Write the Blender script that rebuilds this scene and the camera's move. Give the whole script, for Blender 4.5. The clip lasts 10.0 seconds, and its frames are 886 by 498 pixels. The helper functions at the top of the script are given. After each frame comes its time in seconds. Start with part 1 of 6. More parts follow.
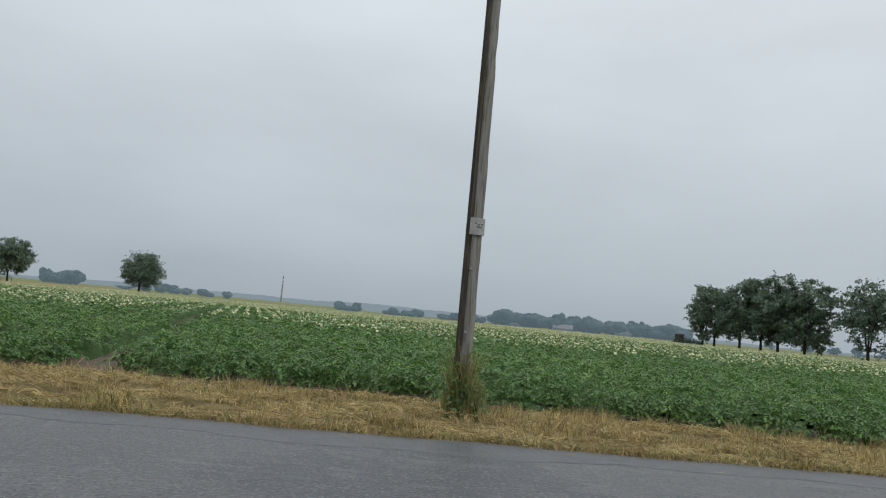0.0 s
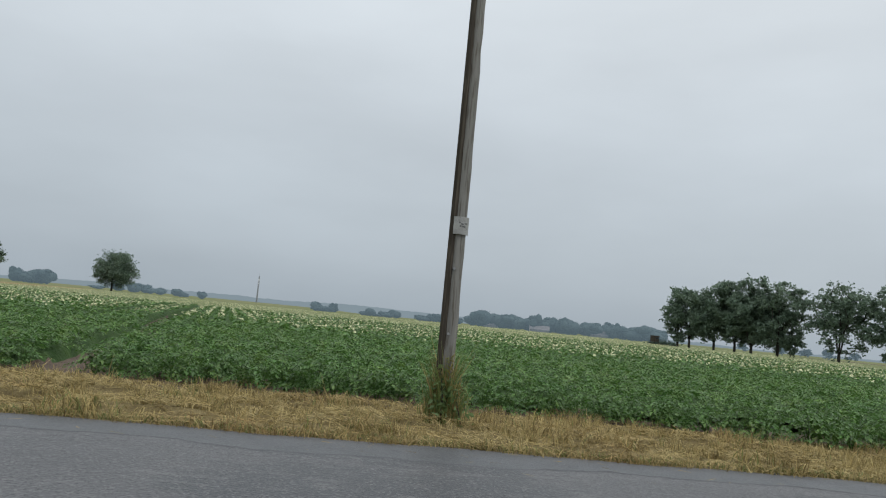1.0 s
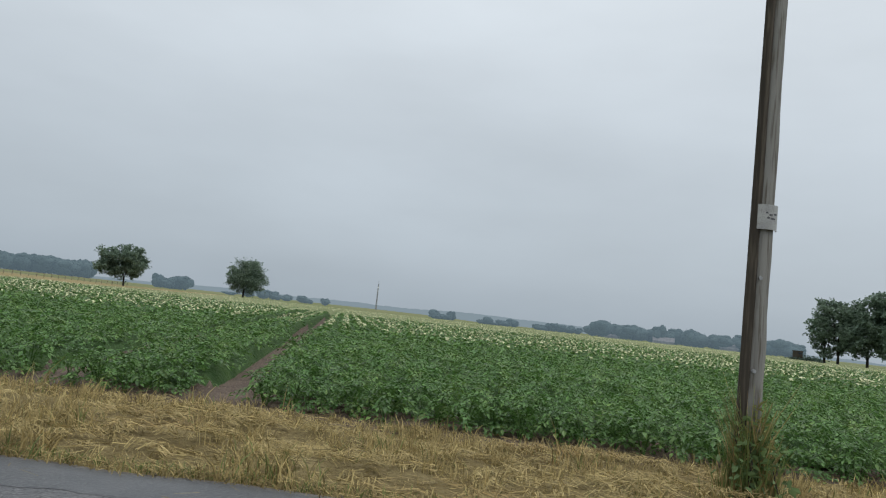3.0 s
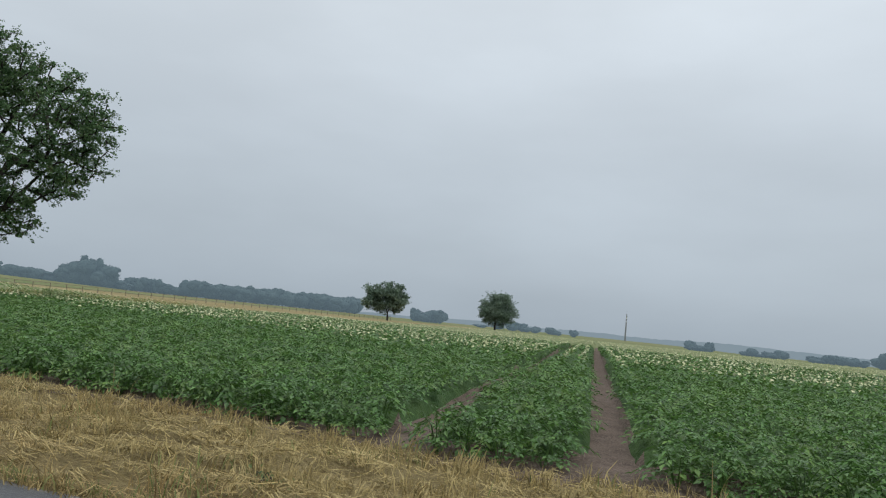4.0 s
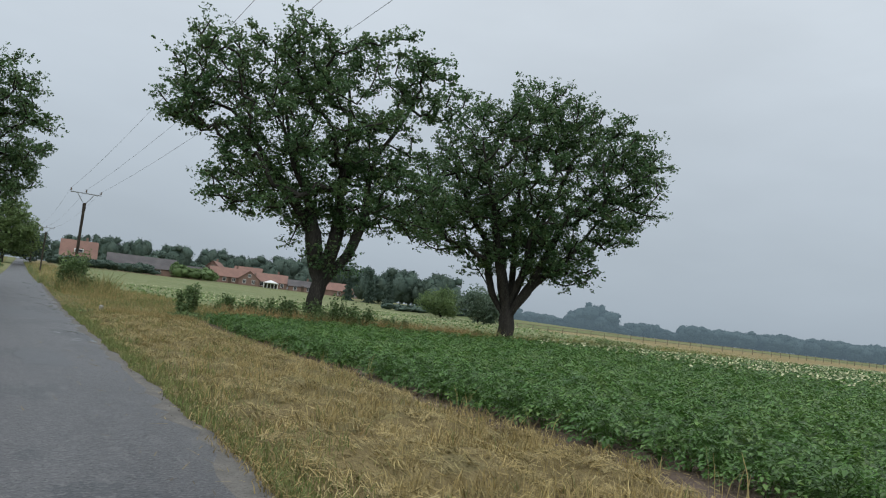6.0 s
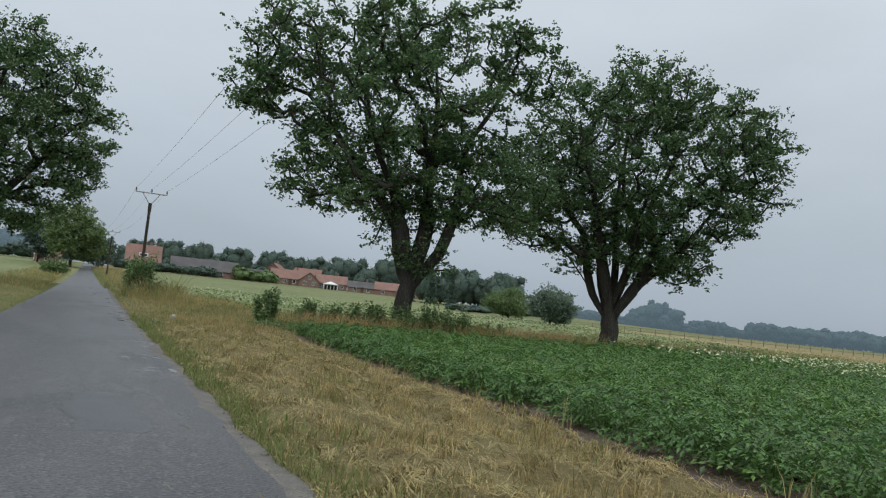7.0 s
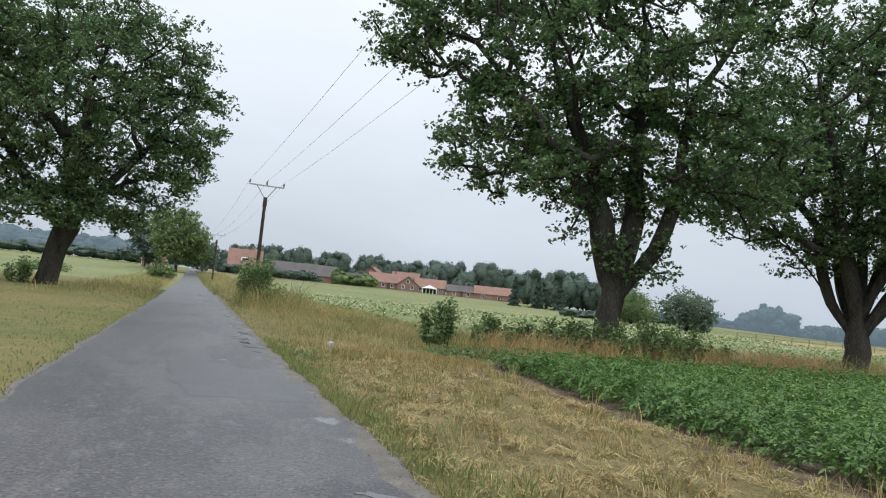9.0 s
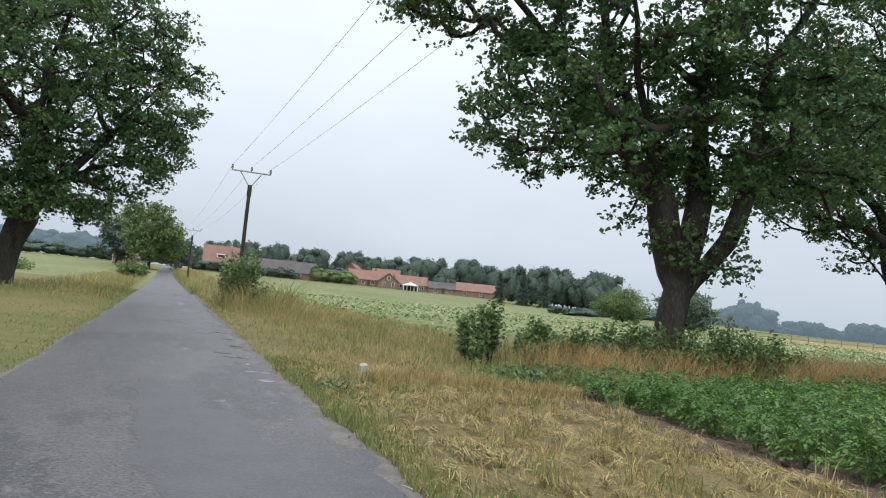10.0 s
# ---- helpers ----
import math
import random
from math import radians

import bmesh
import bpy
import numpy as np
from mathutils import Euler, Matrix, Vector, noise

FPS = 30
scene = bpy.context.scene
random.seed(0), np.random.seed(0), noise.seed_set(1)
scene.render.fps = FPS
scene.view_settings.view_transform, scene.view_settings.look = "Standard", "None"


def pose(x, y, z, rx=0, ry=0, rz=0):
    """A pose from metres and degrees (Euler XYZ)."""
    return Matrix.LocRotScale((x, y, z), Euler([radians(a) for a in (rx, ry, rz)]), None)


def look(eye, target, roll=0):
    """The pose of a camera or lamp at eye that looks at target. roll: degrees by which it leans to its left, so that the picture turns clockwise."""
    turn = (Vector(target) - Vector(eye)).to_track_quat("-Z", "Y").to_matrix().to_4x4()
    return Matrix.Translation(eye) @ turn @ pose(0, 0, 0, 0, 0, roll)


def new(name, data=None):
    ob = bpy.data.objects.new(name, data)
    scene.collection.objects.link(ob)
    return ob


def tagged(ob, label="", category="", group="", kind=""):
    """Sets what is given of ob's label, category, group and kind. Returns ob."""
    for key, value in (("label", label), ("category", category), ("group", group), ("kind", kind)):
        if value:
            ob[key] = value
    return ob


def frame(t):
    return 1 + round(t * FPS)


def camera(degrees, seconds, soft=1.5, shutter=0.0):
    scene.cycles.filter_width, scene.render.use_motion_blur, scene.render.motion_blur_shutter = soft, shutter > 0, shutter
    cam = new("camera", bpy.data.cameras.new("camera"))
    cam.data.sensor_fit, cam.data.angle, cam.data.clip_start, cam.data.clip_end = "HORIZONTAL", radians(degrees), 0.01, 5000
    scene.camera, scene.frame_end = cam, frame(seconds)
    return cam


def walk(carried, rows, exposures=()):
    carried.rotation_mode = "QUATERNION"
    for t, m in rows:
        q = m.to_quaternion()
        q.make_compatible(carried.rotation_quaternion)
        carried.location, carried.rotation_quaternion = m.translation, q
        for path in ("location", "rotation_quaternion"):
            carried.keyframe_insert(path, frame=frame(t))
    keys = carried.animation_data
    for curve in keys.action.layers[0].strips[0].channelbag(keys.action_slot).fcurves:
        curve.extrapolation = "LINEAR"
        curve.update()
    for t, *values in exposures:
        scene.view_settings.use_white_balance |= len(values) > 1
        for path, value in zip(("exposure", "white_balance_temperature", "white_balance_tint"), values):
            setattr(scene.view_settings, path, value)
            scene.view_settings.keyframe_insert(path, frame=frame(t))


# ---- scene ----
cam = camera(61.99, 10.0, soft=1.15)

# seconds, x, y, z, pitch, roll, yaw
PATH = [
    (0, -5.973, -1.794, 1.391, 5.172, -5.221, -93.368),
    (0.5, -5.907, -1.793, 1.388, 5.284, -5.328, -93.846),
    (1, -5.676, -1.739, 1.393, 5.413, -5.391, -95.164),
    (1.5, -5.225, -1.673, 1.402, 5.306, -5.289, -96.292),
    (2, -4.560, -1.453, 1.408, 5.142, -5.306, -95.929),
    (2.2, -4.257, -1.330, 1.411, 5.180, -5.480, -95.216),
    (3.3, -2.449, 0.343, 1.398, 5.205, -6.161, -81.213),
    (3.5, -2.085, 0.748, 1.396, 5.320, -6.011, -77.610),
    (4, -1.277, 1.929, 1.402, 5.606, -5.690, -67.282),
    (4.5, -0.510, 3.441, 1.405, 6.039, -6.183, -55.228),
    (5, -0.073, 5.170, 1.415, 5.702, -6.175, -42.760),
    (5.5, -0.130, 6.810, 1.380, 5.333, -6.413, -34.977),
    (7, 0.155, 13.750, 1.409, 4.533, -5.810, -26.207),
    (7.5, 0.024, 16.220, 1.398, 4.298, -5.621, -25.052),
    (8, 0.008, 18.528, 1.404, 4.261, -5.498, -23.645),
    (8.5, -0.062, 20.882, 1.405, 3.617, -5.802, -20.158),
    (9, -0.132, 23.149, 1.402, 4.080, -5.800, -19.316),
    (9.5, -0.184, 25.454, 1.394, 4.048, -5.691, -20.236),
    (10, -0.170, 27.739, 1.399, 4.011, -5.586, -21.151),
]
EXPOSURES = [(0, -0.04, 6450, 10), (3.5, -0.02, 6350, 10), (5.5, -0.05, 6250, 10), (7, -0.07, 6250, 10), (8, 0.16, 6400, 12), (8.5, 0.4, 6420, 13), (9, 0.47, 6420, 13), (10, 0.53, 6400, 13)]
walk(cam, [(t, pose(x, y, z, 90 + p, r, w)) for t, x, y, z, p, r, w in PATH], EXPOSURES)


# ---- world and sun: a wet, closed overcast ----
def make_world():
    w = bpy.data.worlds.new("overcast")
    w.use_nodes = True
    nt = w.node_tree
    nt.nodes.clear()
    N = nt.nodes.new
    out, bg = N("ShaderNodeOutputWorld"), N("ShaderNodeBackground")
    sky = N("ShaderNodeTexSky")
    sky.sky_type, sky.sun_disc = "NISHITA", False
    sky.sun_elevation, sky.sun_rotation = radians(52), radians(150)
    sky.dust_density, sky.air_density = 4.0, 1.5
    dim = N("ShaderNodeMix")
    dim.data_type, dim.blend_type = "RGBA", "MULTIPLY"
    dim.inputs[0].default_value = 1.0
    dim.inputs[7].default_value = (0.08, 0.08, 0.08, 1)
    tc = N("ShaderNodeTexCoord")
    sep = N("ShaderNodeSeparateXYZ")
    ramp = N("ShaderNodeValToRGB")
    e = ramp.color_ramp.elements
    e[0].position, e[0].color = 0.0, (0.40, 0.462, 0.515, 1)
    e[1].position, e[1].color = 1.0, (1.35, 1.42, 1.47, 1)
    for p, c in ((0.07, (0.46, 0.522, 0.575, 1)), (0.22, (0.575, 0.635, 0.685, 1)), (0.42, (0.72, 0.775, 0.815, 1))):
        k = ramp.color_ramp.elements.new(p)
        k.color = c
    mapping = N("ShaderNodeMapping")
    mapping.inputs["Scale"].default_value = (1.0, 1.0, 3.0)
    cloud = N("ShaderNodeTexNoise")
    cloud.inputs["Scale"].default_value = 2.2
    cloud.inputs["Detail"].default_value = 5
    cloud.inputs["Roughness"].default_value = 0.5
    cr = N("ShaderNodeMapRange")
    cr.inputs[1].default_value, cr.inputs[2].default_value = 0.3, 0.7
    cr.inputs[3].default_value, cr.inputs[4].default_value = 0.93, 1.07
    mul = N("ShaderNodeMix")
    mul.data_type, mul.blend_type = "RGBA", "MULTIPLY"
    mul.inputs[0].default_value = 1.0
    mix = N("ShaderNodeMix")
    mix.data_type = "RGBA"
    mix.inputs[0].default_value = 0.94
    L = nt.links.new
    L(tc.outputs["Generated"], sep.inputs[0])
    L(sep.outputs["Z"], ramp.inputs[0])
    L(tc.outputs["Generated"], mapping.inputs[0])
    L(mapping.outputs[0], cloud.inputs["Vector"])
    L(cloud.outputs["Fac"], cr.inputs[0])
    L(ramp.outputs[0], mul.inputs[6])
    L(cr.outputs[0], mul.inputs[7])
    L(sky.outputs[0], dim.inputs[6])
    L(dim.outputs[2], mix.inputs[6])
    L(mul.outputs[2], mix.inputs[7])
    L(mix.outputs[2], bg.inputs[0])
    bg.inputs[1].default_value = 1.0
    L(bg.outputs[0], out.inputs[0])
    scene.world = w


make_world()
sun_data = bpy.data.lights.new("sun", "SUN")
sun_data.energy, sun_data.angle, sun_data.color = 0.7, radians(40), (1.0, 0.97, 0.93)
sun = new("sun", sun_data)
sun.matrix_world = look((0, 0, 60), (20, 35, 0))


# ---- materials ----
def mat(name, c1, c2, scale=3.0, rough=0.8, fine=None, bump=0.0, bscale=40.0, c3=None, spec=0.35,
        island=0.0, translucent=0.0, metal=0.0, stretch=None, obj_random=0.0, rough2=None):
    """Procedural surface: two colours in a coarse noise, a third in a fine one, relief, per-piece change."""
    m = bpy.data.materials.new(name)
    m.use_nodes = True
    nt = m.node_tree
    N, L = nt.nodes.new, nt.links.new
    b = nt.nodes["Principled BSDF"]
    tc = N("ShaderNodeTexCoord")
    vec = tc.outputs["Object"]
    if stretch:
        mp = N("ShaderNodeMapping")
        mp.inputs["Scale"].default_value = stretch
        L(vec, mp.inputs[0])
        vec = mp.outputs[0]
    n1 = N("ShaderNodeTexNoise")
    n1.inputs["Scale"].default_value, n1.inputs["Detail"].default_value = scale, 6
    L(vec, n1.inputs["Vector"])
    r1 = N("ShaderNodeMapRange")
    r1.inputs[1].default_value, r1.inputs[2].default_value = 0.36, 0.64
    L(n1.outputs["Fac"], r1.inputs[0])
    mx = N("ShaderNodeMix")
    mx.data_type = "RGBA"
    mx.inputs[6].default_value, mx.inputs[7].default_value = (*c1, 1), (*c2, 1)
    L(r1.outputs[0], mx.inputs[0])
    col = mx.outputs[2]
    if c3:
        n2 = N("ShaderNodeTexNoise")
        n2.inputs["Scale"].default_value, n2.inputs["Detail"].default_value = fine or scale * 9, 4
        L(vec, n2.inputs["Vector"])
        r2 = N("ShaderNodeMapRange")
        r2.inputs[1].default_value, r2.inputs[2].default_value = 0.5, 0.68
        L(n2.outputs["Fac"], r2.inputs[0])
        m3 = N("ShaderNodeMix")
        m3.data_type = "RGBA"
        m3.inputs[7].default_value = (*c3, 1)
        L(col, m3.inputs[6])
        L(r2.outputs[0], m3.inputs[0])
        col = m3.outputs[2]
    for amount, node, sock in ((island, "ShaderNodeNewGeometry", "Random Per Island"), (obj_random, "ShaderNodeObjectInfo", "Random")):
        if amount:
            g = N(node)
            rr = N("ShaderNodeMapRange")
            rr.inputs[3].default_value, rr.inputs[4].default_value = 1 - amount, 1 + amount
            L(g.outputs[sock], rr.inputs[0])
            mm = N("ShaderNodeMix")
            mm.data_type, mm.blend_type = "RGBA", "MULTIPLY"
            mm.inputs[0].default_value = 1.0
            L(col, mm.inputs[6])
            L(rr.outputs[0], mm.inputs[7])
            col = mm.outputs[2]
    L(col, b.inputs["Base Color"])
    b.inputs["Roughness"].default_value = rough
    if rough2 is not None:
        rm = N("ShaderNodeMapRange")
        rm.inputs[3].default_value, rm.inputs[4].default_value = rough, rough2
        L(r1.outputs[0], rm.inputs[0])
        L(rm.outputs[0], b.inputs["Roughness"])
    b.inputs["Metallic"].default_value = metal
    b.inputs["Specular IOR Level"].default_value = spec
    if bump:
        nb = N("ShaderNodeTexNoise")
        nb.inputs["Scale"].default_value, nb.inputs["Detail"].default_value = bscale, 5
        L(vec, nb.inputs["Vector"])
        bp = N("ShaderNodeBump")
        bp.inputs["Strength"].default_value, bp.inputs["Distance"].default_value = 1.0, bump
        L(nb.outputs["Fac"], bp.inputs["Height"])
        L(bp.outputs[0], b.inputs["Normal"])
    if translucent:
        out = nt.nodes["Material Output"]
        tr = N("ShaderNodeBsdfTranslucent")
        L(col, tr.inputs[0])
        ms = N("ShaderNodeMixShader")
        ms.inputs[0].default_value = translucent
        L(b.outputs[0], ms.inputs[1])
        L(tr.outputs[0], ms.inputs[2])
        L(ms.outputs[0], out.inputs[0])
    return m



def asphalt():
    """Old grey asphalt: aggregate grain, darker mended areas with ragged edges, thin films of rain along the lane's edge."""
    m = bpy.data.materials.new("asphalt")
    m.use_nodes = True
    nt = m.node_tree
    N, L = nt.nodes.new, nt.links.new
    b = nt.nodes["Principled BSDF"]
    tc = N("ShaderNodeTexCoord")

    def noise_mask(scale, detail, lo, hi, stretch=(1, 1, 1), rough=0.55):
        mp = N("ShaderNodeMapping")
        mp.inputs["Scale"].default_value = stretch
        L(tc.outputs["Object"], mp.inputs[0])
        n = N("ShaderNodeTexNoise")
        n.inputs["Scale"].default_value, n.inputs["Detail"].default_value, n.inputs["Roughness"].default_value = scale, detail, rough
        L(mp.outputs[0], n.inputs["Vector"])
        r = N("ShaderNodeMapRange")
        r.inputs[1].default_value, r.inputs[2].default_value = lo, hi
        L(n.outputs["Fac"], r.inputs[0])
        return r.outputs[0], n.outputs["Fac"]

    def blend(fac, a, c):
        mx = N("ShaderNodeMix")
        mx.data_type = "RGBA"
        L(fac, mx.inputs[0])
        for sock, v in ((mx.inputs[6], a), (mx.inputs[7], c)):
            if isinstance(v, tuple):
                sock.default_value = (*v, 1)
            else:
                L(v, sock)
        return mx.outputs[2]

    broad, _ = noise_mask(0.8, 4, 0.35, 0.65, (1, 0.25, 1))
    col = blend(broad, (0.062, 0.061, 0.064), (0.092, 0.09, 0.092))
    mend, _ = noise_mask(0.42, 6, 0.535, 0.555, (1.0, 0.5, 1), 0.62)
    col = blend(mend, col, (0.048, 0.05, 0.054))
    worn, _ = noise_mask(5.0, 6, 0.56, 0.7, (1, 0.35, 1))
    col = blend(worn, col, (0.125, 0.123, 0.119))
    grain, gfac = noise_mask(34, 3, 0.53, 0.63)
    col = blend(grain, col, (0.14, 0.138, 0.134))
    pits, _ = noise_mask(42, 3, 0.54, 0.62)
    col = blend(pits, col, (0.022, 0.022, 0.023))
    speck, _ = noise_mask(16, 5, 0.68, 0.72)
    col = blend(speck, col, (0.22, 0.215, 0.205))
    L(col, b.inputs["Base Color"])
    wet, _ = noise_mask(1.7, 6, 0.61, 0.66, (1.0, 0.6, 1))
    sep = N("ShaderNodeSeparateXYZ")
    L(tc.outputs["Object"], sep.inputs[0])
    side = N("ShaderNodeMapRange")
    side.inputs[1].default_value, side.inputs[2].default_value = 0.3, 1.1
    L(sep.outputs["X"], side.inputs[0])
    along = N("ShaderNodeMapRange")
    along.inputs[1].default_value, along.inputs[2].default_value = 22.0, 32.0
    L(sep.outputs["Y"], along.inputs[0])
    both = N("ShaderNodeMath")
    both.operation = "MULTIPLY"
    L(wet, both.inputs[0])
    both_side = N("ShaderNodeMath")
    both_side.operation = "MULTIPLY"
    L(side.outputs[0], both_side.inputs[0])
    L(along.outputs[0], both_side.inputs[1])
    L(both_side.outputs[0], both.inputs[1])
    rr = N("ShaderNodeMapRange")
    rr.inputs[3].default_value, rr.inputs[4].default_value = 0.46, 0.1
    L(both.outputs[0], rr.inputs[0])
    L(rr.outputs[0], b.inputs["Roughness"])
    b.inputs["Specular IOR Level"].default_value = 0.5
    bp = N("ShaderNodeBump")
    bp.inputs["Distance"].default_value = 0.012
    flat = N("ShaderNodeMapRange")
    flat.inputs[3].default_value, flat.inputs[4].default_value = 1.0, 0.1
    L(both.outputs[0], flat.inputs[0])
    L(flat.outputs[0], bp.inputs["Strength"])
    L(gfac, bp.inputs["Height"])
    L(bp.outputs[0], b.inputs["Normal"])
    return m



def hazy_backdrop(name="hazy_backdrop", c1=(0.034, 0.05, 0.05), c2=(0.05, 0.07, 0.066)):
    """Woods at the edge of sight, paled by a glow painted as rain haze."""
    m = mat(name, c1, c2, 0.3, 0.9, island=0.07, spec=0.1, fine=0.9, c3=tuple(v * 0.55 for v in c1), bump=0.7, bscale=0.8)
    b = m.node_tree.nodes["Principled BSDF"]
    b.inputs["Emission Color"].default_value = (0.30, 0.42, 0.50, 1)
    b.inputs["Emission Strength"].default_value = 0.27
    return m


